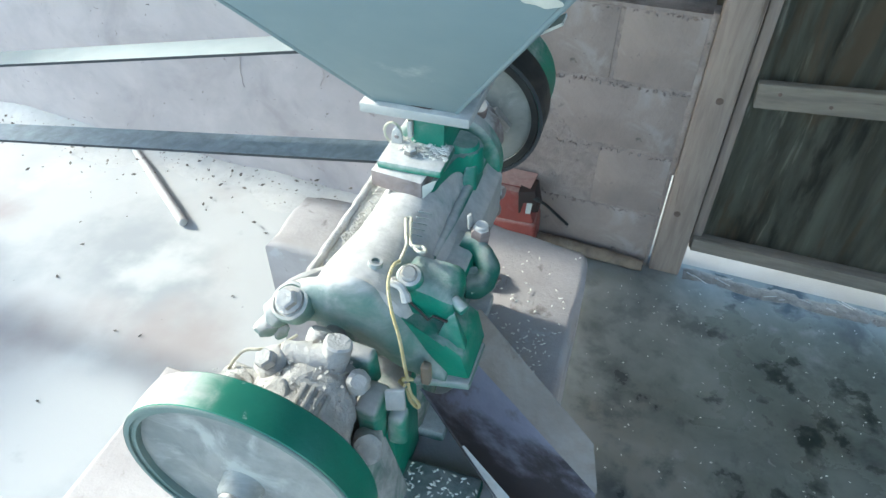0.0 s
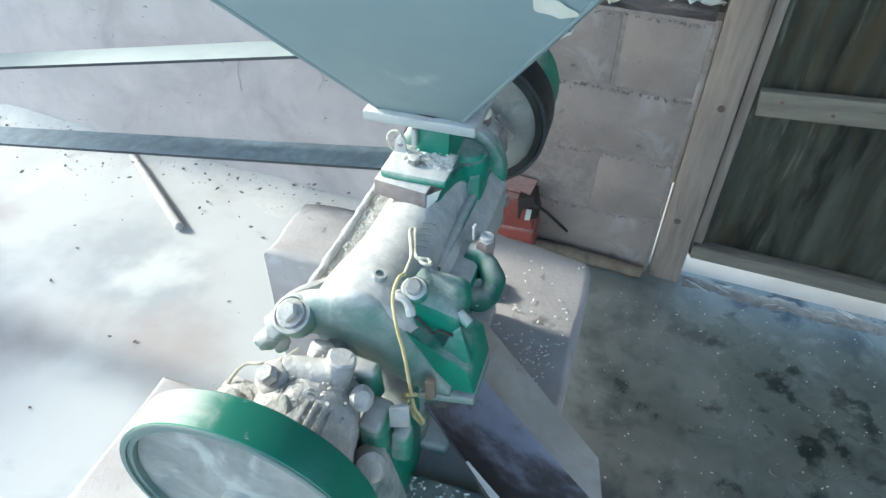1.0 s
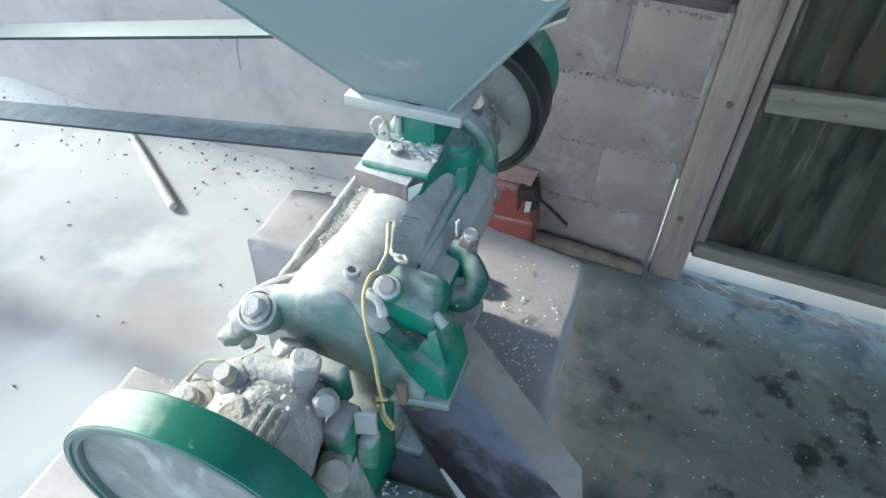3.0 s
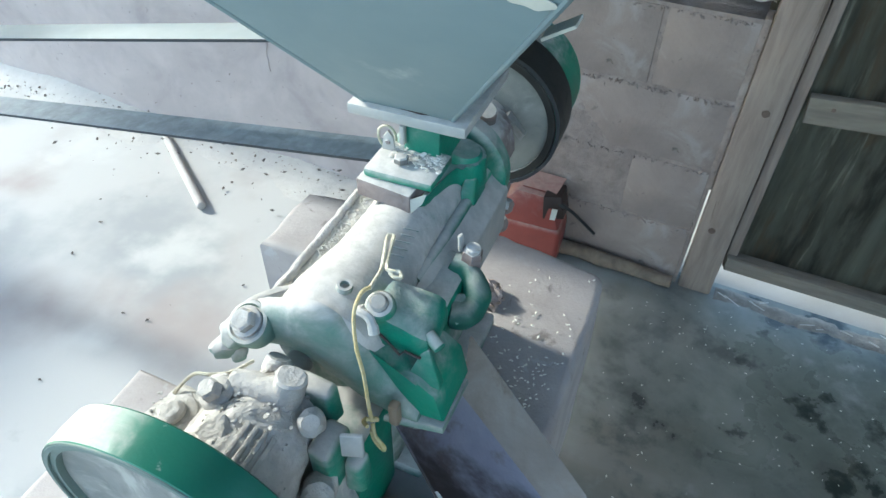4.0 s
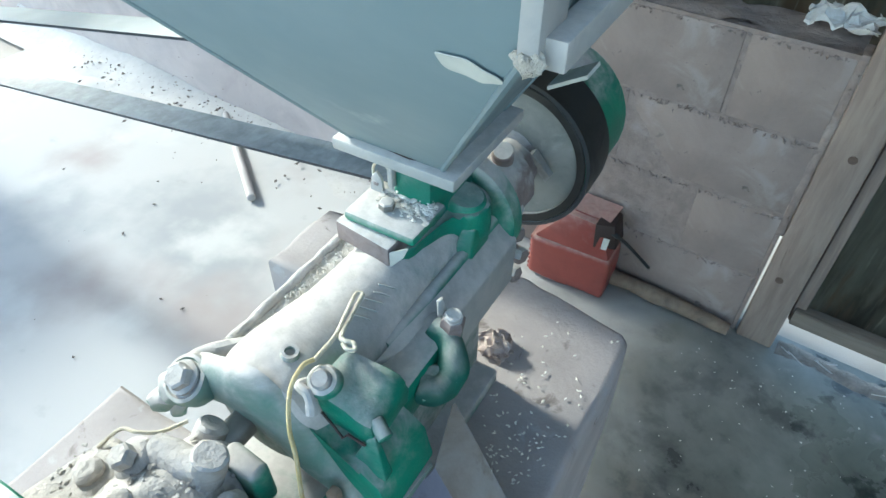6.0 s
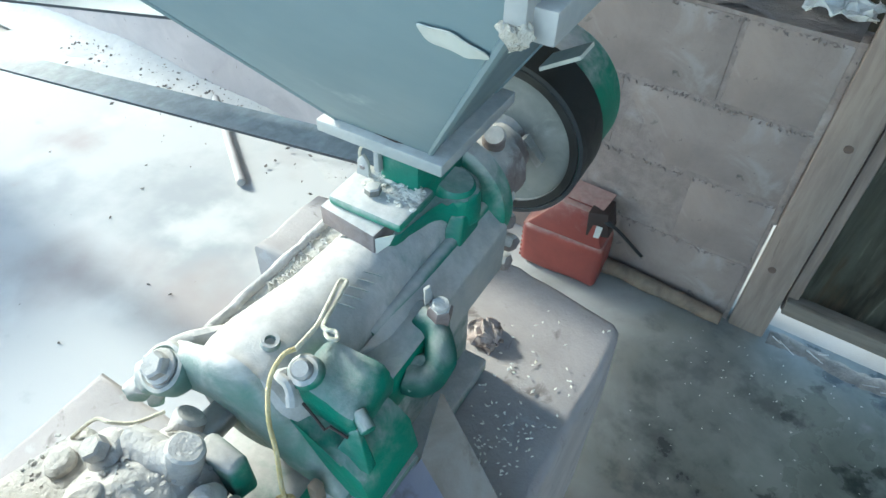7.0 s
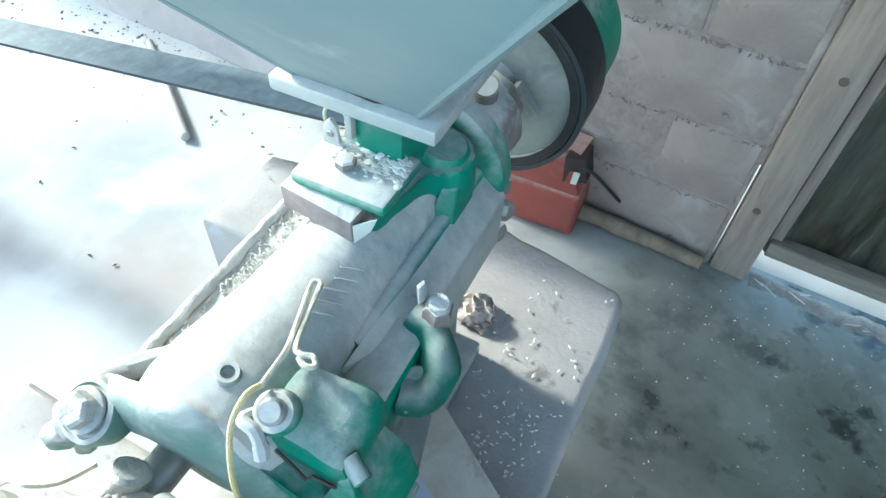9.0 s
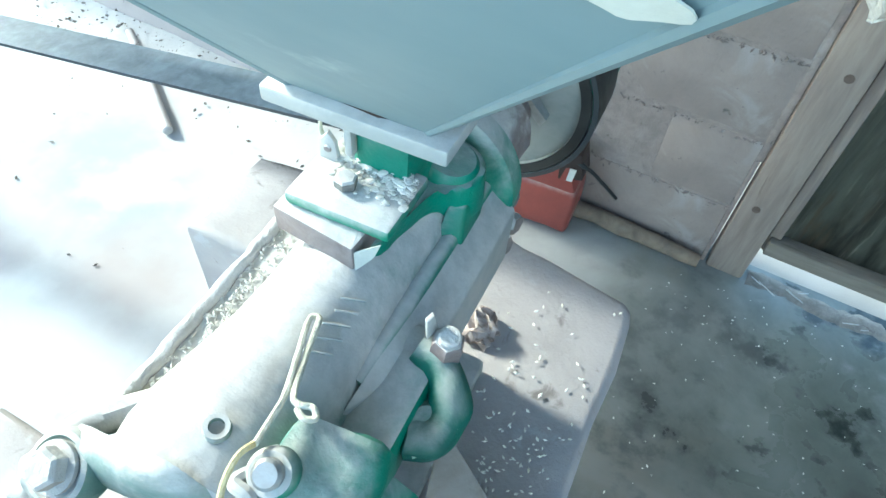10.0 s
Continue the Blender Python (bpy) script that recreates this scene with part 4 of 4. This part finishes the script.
def web_disc(bm, c, y, r0, r1, slots, t=0.006, n=72):
    """A wheel's web with kidney slots: (start, end) in degrees, between 68 and 80 % of the radius."""
    rs = [r0, r1 * 0.68, r1 * 0.8, r1]
    ring = lambda r, yy: [bm.verts.new((c[0] + r * math.sin(2 * math.pi * k / n), yy, c[1] + r * math.cos(2 * math.pi * k / n))) for k in range(n)]
    F, K = [ring(r, y) for r in rs], [ring(r, y + t) for r in rs]
    gap = [any(a <= 360 * k / n < b for a, b in slots) for k in range(n)]
    for q in range(3):
        for k in range(n):
            j = (k + 1) % n
            if q == 1 and gap[k]:
                for s in (1, 2):
                    bm.faces.new((F[s][k], F[s][j], K[s][j], K[s][k]))
                if not gap[k - 1]:
                    bm.faces.new((F[1][k], F[2][k], K[2][k], K[1][k]))
                if not gap[j]:
                    bm.faces.new((F[1][j], F[2][j], K[2][j], K[1][j]))
                continue
            bm.faces.new((F[q][k], F[q + 1][k], F[q + 1][j], F[q][j]))
            bm.faces.new((K[q][k], K[q + 1][k], K[q + 1][j], K[q][j]))
    return bm


def rim_ring(bm, c, y0, y1, r_in, r_out, crown=0.0, n=72):
    prof = [(y0, r_in), (y0, r_out - 0.0015), (y0 + 0.0015, r_out), ((y0 + y1) / 2, r_out + crown), (y1 - 0.0015, r_out), (y1, r_out - 0.0015), (y1, r_in)]
    rings = [[bm.verts.new((c[0] + r * math.sin(2 * math.pi * k / n), y, c[1] + r * math.cos(2 * math.pi * k / n))) for k in range(n)] for y, r in prof]
    for a, b in zip(rings, rings[1:] + rings[:1]):
        for k in range(n):
            bm.faces.new((a[k], a[(k + 1) % n], b[(k + 1) % n], b[k]))
    return bm


def wheels():
    c = (-0.038, 0.838)
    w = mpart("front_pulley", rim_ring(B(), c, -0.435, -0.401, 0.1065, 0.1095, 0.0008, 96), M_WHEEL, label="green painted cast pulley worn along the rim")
    part("rim_face", rim_ring(B(), c, -0.4358, -0.4338, 0.1035, 0.1088, n=96), M_RIM, w, "dull grey-green rim edge")
    part("rim_lining", rim_ring(B(), c, -0.4335, -0.4025, 0.0985, 0.1058, n=96), M_RIM, w, "dusty grey inside of the rim")
    bm = lathe(B(), (c[0], -0.4265, c[1]), (0, 1, 0), [(-0.004, 0.03), (0.0, 0.05), (0.003, 0.075), (0.0, 0.09), (-0.001, 0.0988), (0.008, 0.0988), (0.01, 0.03)], 72)
    part("web", rough_up(bm, 0.0012, 30), M_WEB, w, "dished dusty grey pulley web")
    part("hub", lathe(B(), (c[0], -0.447, c[1]), (0, 1, 0), [(0, 0.014), (0.003, 0.017), (0.02, 0.02), (0.036, 0.022)], 28), M_WEB, w)
    mpart("shaft", cyl(B(), (-0.038, -0.452, 0.838), (-0.012, 0.33, 0.847), 0.013, n=20, edge=0.002), M_STEEL)
    c = (-0.012, 0.847)
    p = mpart("rear_pulley", rim_ring(B(), c, 0.19, 0.33, 0.09, 0.1, 0.0005), M_GREEN, label="green cast rear pulley with a bare grey web")
    part("web", web_disc(B(), c, 0.196, 0.02, 0.092, []), M_WEB, p)
    part("hub", lathe(B(), (c[0], 0.16, c[1]), (0, 1, 0), [(0, 0.024), (0.03, 0.028), (0.04, 0.034)], 24), M_RUST, p)
    part("rim_edge", rim_ring(B(), c, 0.1885, 0.1905, 0.0895, 0.1), M_BLACK, p, "blackened rim edge")
    bm = rough_up(lathe(B(), (0.004, 0.07, 0.857), (0, 1, 0), [(0, 0.034), (0.02, 0.044), (0.06, 0.046), (0.075, 0.036), (0.095, 0.03)], 28), 0.004, 50)
    rb = mpart("rear_bearing", bm, M_RUST, label="brown dusty rear bearing")
    part("oil_cup", cyl(B(), (0.012, 0.118, 0.885), (0.02, 0.10, 0.918), 0.0125, n=18, edge=0.002), M_RUST, rb)
    part("bolt", hexnut(B(), (0.035, 0.1, 0.845), (1, -0.2, 0.3), 0.01, 0.012), M_CAKED, rb)
    part("key", hexa(B(), [(0.02, 0.17, 0.868), (0.045, 0.175, 0.835), (0.045, 0.185, 0.835), (0.02, 0.185, 0.868)], [(0.026, 0.17, 0.872), (0.05, 0.175, 0.845), (0.05, 0.185, 0.845), (0.026, 0.185, 0.872)]), M_STEEL, rb)
    for x, z in ((0.05, 0.82), (0.057, 0.79), (0.052, 0.758)):
        mpart("flange_bolt", rough_up(hexnut(B(), (x - 0.012, 0.09, z), (1, -0.2, 0.2), 0.011, 0.018), 0.002, 60), M_RUST)
    mpart("bearing_bracket", box(B(), (-0.05, 0.045, 0.815), (0.045, 0.08, 0.86), 0.006), M_DUSTY)


def chute():
    A, Bq, C, D = (0.081, -0.105, 0.755), (0.092, -0.158, 0.722), (0.073, -0.212, 0.722), (0.051, -0.236, 0.752)
    A2, B2, C2, D2 = (0.247, -0.184, 0.652), (0.262, -0.228, 0.622), (0.245, -0.295, 0.622), (0.222, -0.345, 0.655)
    bm = B()
    arc = lambda a, b, c, d: smooth_path([a, b, c, d], 6)
    top, low = arc(A, Bq, C, D), arc(A2, B2, C2, D2)
    va, vb = [bm.verts.new(p) for p in top[6:]], [bm.verts.new(p) for p in low[6:]]
    for i in range(len(va) - 1):
        bm.faces.new((va[i], va[i + 1], vb[i + 1], vb[i]))
    bmesh.ops.recalc_face_normals(bm, faces=bm.faces)
    bmesh.ops.solidify(bm, geom=bm.faces[:], thickness=0.002)
    tr = mpart("chute", bm, M_CHUTE, label="bluish steel discharge chute with rust stains")
    bm = hexa(B(), [top[6], A, (A[0] + 0.002, A[1] + 0.002, A[2]), top[6] + Vector((0.002, 0.003, -0.001))], [low[6], A2, (A2[0] + 0.002, A2[1] + 0.002, A2[2]), low[6] + Vector((0.002, 0.003, -0.001))])
    part("side_panel", bm, M_CHUTE_SIDE, tr, "dusty brown chute side")
    part("lip", tube(B(), [top[-1], low[-1]], 0.0018, 8), M_CHUTE, tr)
    u = (low[-1] - top[-1])
    a, b = top[-1] + u * 0.34, low[-1]
    # Pale strip: light on the chute's inner face put into colour.
    part("worn_edge", hexa(B(), [a, b, b + Vector((0.02, 0.015, -0.006)), a + Vector((0.002, 0.002, 0))], [a + Vector((0, 0, 0.002)), b + Vector((0, 0, 0.002)), b + Vector((0.02, 0.015, -0.004)), a + Vector((0.002, 0.002, 0.002))]), M_FLANGE, tr, "pale strip painting the lit inner edge of the chute")
    part("end_edge", tube(B(), low[8:], 0.0014, 6), M_STEEL, tr, "bright worn end edge")


barrel()
feed_end()
hopper()
front_end()
bearing()
wheels()
chute()


# ---- drive belt ----
def drive_belt():
    up, lowz = lambda x: 0.961 + 0.185 * x, lambda x: 0.756 + 0.143 * x
    c, r = Vector((-0.012, 0.847)), 0.1035
    path = []
    xe = -2.6
    for k in range(25):
        x = xe + (c.x - 0.02 - xe) * k / 24
        path.append(Vector((x, up(x) + 0.001)))
    a0, a1 = math.radians(100.5), math.radians(-98.1)
    for k in range(33):
        a = a0 + (a1 - a0) * k / 32
        path.append(c + Vector((math.cos(a), math.sin(a))) * r)
    for k in range(25):
        x = c.x - 0.018 + (xe - c.x + 0.018) * k / 24
        path.append(Vector((x, lowz(x) - 0.001)))
    ce = (path[0] + path[-1]) / 2
    re = (path[0] - path[-1]).length / 2
    for k in range(1, 12):
        a = math.radians(-99 - 161 * k / 12)
        path.append(ce + Vector((math.cos(a), math.sin(a))) * re)
    bm = B()
    n = len(path)
    rows = []
    for i, q in enumerate(path):
        t = (path[(i + 1) % n] - path[i - 1]).normalized()
        nr = Vector((-t.y, t.x)) * 0.0025
        rows.append([bm.verts.new((p.x, y, p.y - BASE)) for p, y in ((q + nr, 0.1885), (q + nr, 0.252), (q - nr, 0.252), (q - nr, 0.1885))])
    for i in range(n):
        a, b = rows[i], rows[(i + 1) % n]
        for k in range(4):
            bm.faces.new((a[k], a[(k + 1) % 4], b[(k + 1) % 4], b[k]))
    bm.normal_update()
    # Outer face: pale copy for the lit upper run, black copy where shaded.
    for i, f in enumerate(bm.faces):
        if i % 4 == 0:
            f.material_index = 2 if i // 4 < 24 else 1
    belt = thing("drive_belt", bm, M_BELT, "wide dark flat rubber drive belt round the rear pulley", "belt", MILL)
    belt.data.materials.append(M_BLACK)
    belt.data.materials.append(M_BELT_LIT)


drive_belt()


# ---- cords ----
def cords():
    pts = smooth_path([(0.03, -0.226, 0.931), (0.027, -0.236, 0.932), (0.028, -0.252, 0.923), (0.037, -0.268, 0.904), (0.046, -0.276, 0.881), (0.054, -0.286, 0.852), (0.057, -0.288, 0.836)])
    ob = thing("yellow_cord", tube(B(), [p - Vector((0, 0, BASE)) for p in pts], 0.0018, 8), M_YELLOW, "yellow twine knotted to the clamp pin and hanging down", "cord", MILL)
    k = smooth_path([(0.057, -0.288, 0.832), (0.062, -0.294, 0.824), (0.069, -0.293, 0.81), (0.067, -0.291, 0.8), (0.059, -0.29, 0.808), (0.057, -0.291, 0.826)])
    part("knot", tube(B(), [p - Vector((0, 0, BASE)) for p in k], 0.0019, 8), M_YELLOW, ob)
    k = smooth_path([(0.052, -0.291, 0.841), (0.06, -0.285, 0.835), (0.055, -0.282, 0.83), (0.049, -0.289, 0.833), (0.056, -0.295, 0.837)])
    part("knot", tube(B(), [p - Vector((0, 0, BASE)) for p in k], 0.0019, 8), M_YELLOW, ob)
    pts = smooth_path([(0.03, -0.226, 0.93), (0.028, -0.21, 0.927), (0.026, -0.196, 0.925), (0.016, -0.17, 0.919), (0.007, -0.146, 0.914), (0.011, -0.142, 0.913), (0.014, -0.15, 0.914), (0.021, -0.172, 0.918), (0.03, -0.194, 0.925), (0.036, -0.198, 0.927), (0.043, -0.196, 0.926), (0.047, -0.2, 0.925), (0.042, -0.203, 0.926), (0.036, -0.2, 0.926)])
    part("loop", tube(B(), [p - Vector((0, 0, BASE)) for p in pts], 0.0019, 8), M_CORD, ob, "dusty loop of the same twine")


cords()


# ---- red can ----
def red_can():
    m = pose(-0.378, 1.485, 0, 0, 0, 4)
    bm = box(B(), (-0.115, -0.05, 0.002), (0.105, 0.057, 0.142), 0.014, 3)
    bmesh.ops.subdivide_edges(bm, edges=[e for e in bm.edges if e.calc_length() > 0.05], cuts=4, use_grid_fill=True)
    can = thing("red_can", rough_up(bm, 0.004, 12), M_RED, "faded red plastic jerry can cut open at the top", "jerry can", m)
    bm = hexa(B(), [(-0.113, -0.048, 0.14), (0.103, -0.048, 0.14), (0.103, 0.055, 0.14), (-0.113, 0.055, 0.14)], [(-0.03, -0.03, 0.24), (0.06, -0.03, 0.235), (0.06, 0.045, 0.235), (-0.03, 0.045, 0.24)], 0.01)
    part("shoulder", bm, M_RED, can)
    for k in range(8):
        part("ridge", box(B(), (-0.119, -0.043, 0.014 + 0.016 * k), (-0.113, 0.05, 0.023 + 0.016 * k), 0.002, 1), M_RED, can)
    # No hole here: the shade inside the can is a solid dark block.
    part("opening", hexa(B(), [(0.052, -0.044, 0.172), (0.106, -0.022, 0.17), (0.106, 0.04, 0.17), (0.052, 0.04, 0.172)], [(0.046, -0.04, 0.243), (0.09, -0.02, 0.24), (0.09, 0.04, 0.24), (0.046, 0.04, 0.243)], 0.002), M_DARK, can, "dark block standing in for the shaded cut opening")
    part("flap", hexa(B(), [(-0.02, -0.01, 0.24), (0.075, -0.012, 0.238), (0.085, 0.05, 0.25), (-0.02, 0.055, 0.252)], [(-0.02, -0.01, 0.243), (0.075, -0.012, 0.241), (0.085, 0.05, 0.253), (-0.02, 0.055, 0.255)]), M_RED, can, "cut flap folded back")
    part("label_tag", hexa(B(), [(0.072, -0.047, 0.178), (0.086, -0.043, 0.176), (0.086, -0.041, 0.176), (0.072, -0.045, 0.178)], [(0.074, -0.045, 0.214), (0.089, -0.04, 0.211), (0.089, -0.038, 0.211), (0.074, -0.043, 0.214)]), M_TAPE, can)
    part("handle_bar", tube(B(), smooth_path([(0.07, -0.02, 0.222), (0.115, -0.012, 0.20), (0.15, 0.01, 0.155), (0.19, 0.035, 0.10)]), [0.007] * 5 + [0.0045] * 14, 8), M_BLACK, can, "thin black bent rod")


red_can()


# ---- things on the floor ----
def floor_things():
    thing("wooden_stick", rough_up(tube(B(), [(-0.29 + 0.34 * k / 14, 1.528 - 0.011 * k / 14, 0.026) for k in range(15)], [0.023 - 0.006 * k / 14 for k in range(15)], 12), 0.006, 22), M_STICK, "rough bare stick lying along the wall foot", "stick")
    thing("round_pole", cyl(B(), (-1.352, 1.205, 0.0145), (-1.80, 1.50, 0.012), 0.0145, 0.012, 18, 0.004), M_POLE, "short round pole lying on the dusty floor", "pole")
    # husk bank along the wall foot
    bm = B()
    bmesh.ops.create_grid(bm, x_segments=150, y_segments=14, size=0.5)
    for v in bm.verts:
        u, w = v.co.x + 0.5, v.co.y + 0.5
        x, y = -3.2 + 2.4 * u, 1.575 - 0.20 * w
        h = max(-0.004, -0.004 + 0.075 * max(0, 1 - w * (1.0 + 0.5 * noise.noise((x * 4, 7, 0)) + 0.2 * noise.noise((x * 9, y * 9, 0)))) ** 1.6 * (0.5 + 0.8 * noise.noise((x * 3, y * 3, 1)) + 0.5) * (1 - u * 0.85))
        v.co = (x, y, 0.001 + h + 0.006 * (1 - w) * noise.noise((x * 30, y * 30, 2)))
    thing("husk_bank", bm, M_HUSK, "bank of spilled husk and dirt along the wall foot", "husk", kind="stuff")
    rnd = random.Random(3)
    spots = [(rnd.uniform(-2.6, -0.75), 1.56 - abs(rnd.gauss(0, 0.11)), 0.03 * rnd.random(), rnd.choice((0.4, 0.6, 0.8, 1.1, 1.9))) for _ in range(380)]
    spots += [(rnd.uniform(-2.2, -0.5), rnd.uniform(0.4, 1.35), 0.0, rnd.choice((0.4, 0.6, 0.9, 1.4))) for _ in range(30)]
    grains("husk_crumbs", spots, 0.006, M_CHAFF, "brown husk crumbs scattered along the wall", "husk", seed=5)
    spots = [(rnd.uniform(-0.05, 0.9), rnd.uniform(0.7, 1.5), 0.0, rnd.uniform(0.5, 1.2)) for _ in range(230)]
    grains("floor_grains", spots, 0.0036, M_GRAIN, "white rice grains scattered on the floor", "rice", seed=6)
    spots = [(rnd.uniform(0.07, 0.188), rnd.uniform(-0.03, 0.16), 0.001, rnd.uniform(0.9, 1.25)) for _ in range(34)]
    spots += [(0.07 + 0.07 * rnd.random() + 0.05 * rnd.random(), rnd.uniform(-0.16, -0.01), 0.001, rnd.uniform(0.6, 1.0)) for _ in range(120)]
    spots += [(0.022 + 0.11 * rnd.random() ** 1.5, rnd.uniform(-0.465, -0.275), 0.02, rnd.uniform(0.6, 1.2)) for _ in range(650)]
    ob = grains("plinth_grains", spots, 0.0033, M_GRAIN, "white rice grains spilled on the plinth", "rice", seed=7)
    ob.matrix_basis = MILL
    spots = [(rnd.uniform(-0.068, -0.049), rnd.uniform(-0.22, -0.03), 0.8785 - BASE, rnd.uniform(0.4, 1.0)) for _ in range(320)]
    ob = grains("flange_grains", spots, 0.0032, M_CRUST, "meal crumbs lying in the flange groove", "husk", seed=9)
    ob.matrix_basis = MILL
    # dusty threshold under the sheet, strewn with straw
    bm = B()
    bmesh.ops.create_grid(bm, x_segments=160, y_segments=10, size=0.5)
    for v in bm.verts:
        x, w = 0.165 + 2.6 * (v.co.x + 0.5), v.co.y + 0.5
        y = 1.52 + 0.078 * w + 0.012 * noise.noise((x * 7, 2, 0))
        v.co = (x, y, -0.004 + 0.016 * math.sin(math.pi * min(1, w * 1.1)) * (0.55 + 0.6 * noise.noise((x * 11, y * 20, 5))) + 0.004 * noise.noise((x * 50, y * 50, 1)))
    thing("threshold_dirt", bm, M_DIRT, "grey ridge of swept dirt under the metal sheet", "dirt", kind="stuff")
    vs, fs = [], []
    for k in range(16):
        x, y, a, length = 0.17 + 0.9 * rnd.random() ** 1.6, 1.525 + 0.06 * rnd.random(), rnd.uniform(-0.7, 0.5), rnd.uniform(0.012, 0.05)
        u, n_ = Vector((math.cos(a), math.sin(a), 0)) * length, Vector((-math.sin(a), math.cos(a), 0)) * 0.0014
        p, q = Vector((x, y, 0.012)), Vector((x, y, 0.013)) + u
        o = len(vs)
        vs += [p - n_, q - n_, q + n_, p + n_, p + Vector((0, 0, 0.0022)), q + Vector((0, 0, 0.0022))]
        fs += [(o, o + 1, o + 5, o + 4), (o + 2, o + 3, o + 4, o + 5), (o, o + 3, o + 2, o + 1), (o, o + 4, o + 3), (o + 1, o + 2, o + 5)]
    me = bpy.data.meshes.new("straw")
    me.from_pydata(vs, [], fs)
    me.materials.append(M_HUSK)
    tagged(new("straw", me), "pale straw bits caught under the metal sheet", "straw", kind="stuff")
    # meal lump by the mill's foot
    bm = B()
    bmesh.ops.create_icosphere(bm, subdivisions=4, radius=0.026)
    for v in bm.verts:
        v.co = Vector((v.co.x * 0.85, v.co.y * 0.75, max(-0.002, v.co.z * 0.75))) + noise.noise_vector(v.co * 90) * 0.011 + noise.noise_vector(v.co * 260) * 0.003
    thing("meal_lump", bm, M_LUMP, "crumbling pale lump of caked meal and husk", "lump", MILL @ pose(0.05, 0.062, 0.004))
    # crumpled plastic on the wall top
    bm = B()
    bmesh.ops.create_grid(bm, x_segments=18, y_segments=14, size=0.5)
    for v in bm.verts:
        v.co = Vector((v.co.x * 0.12, v.co.y * 0.1, 0.02)) + noise.noise_vector(v.co * 5) * 0.03
    bmesh.ops.solidify(bm, geom=bm.faces[:], thickness=0.001)
    thing("crumpled_plastic", bm, M_PAPER, "crumpled white plastic scrap on the wall top", "plastic", pose(0.0, 1.60, 0.785), smooth=False)


floor_things()
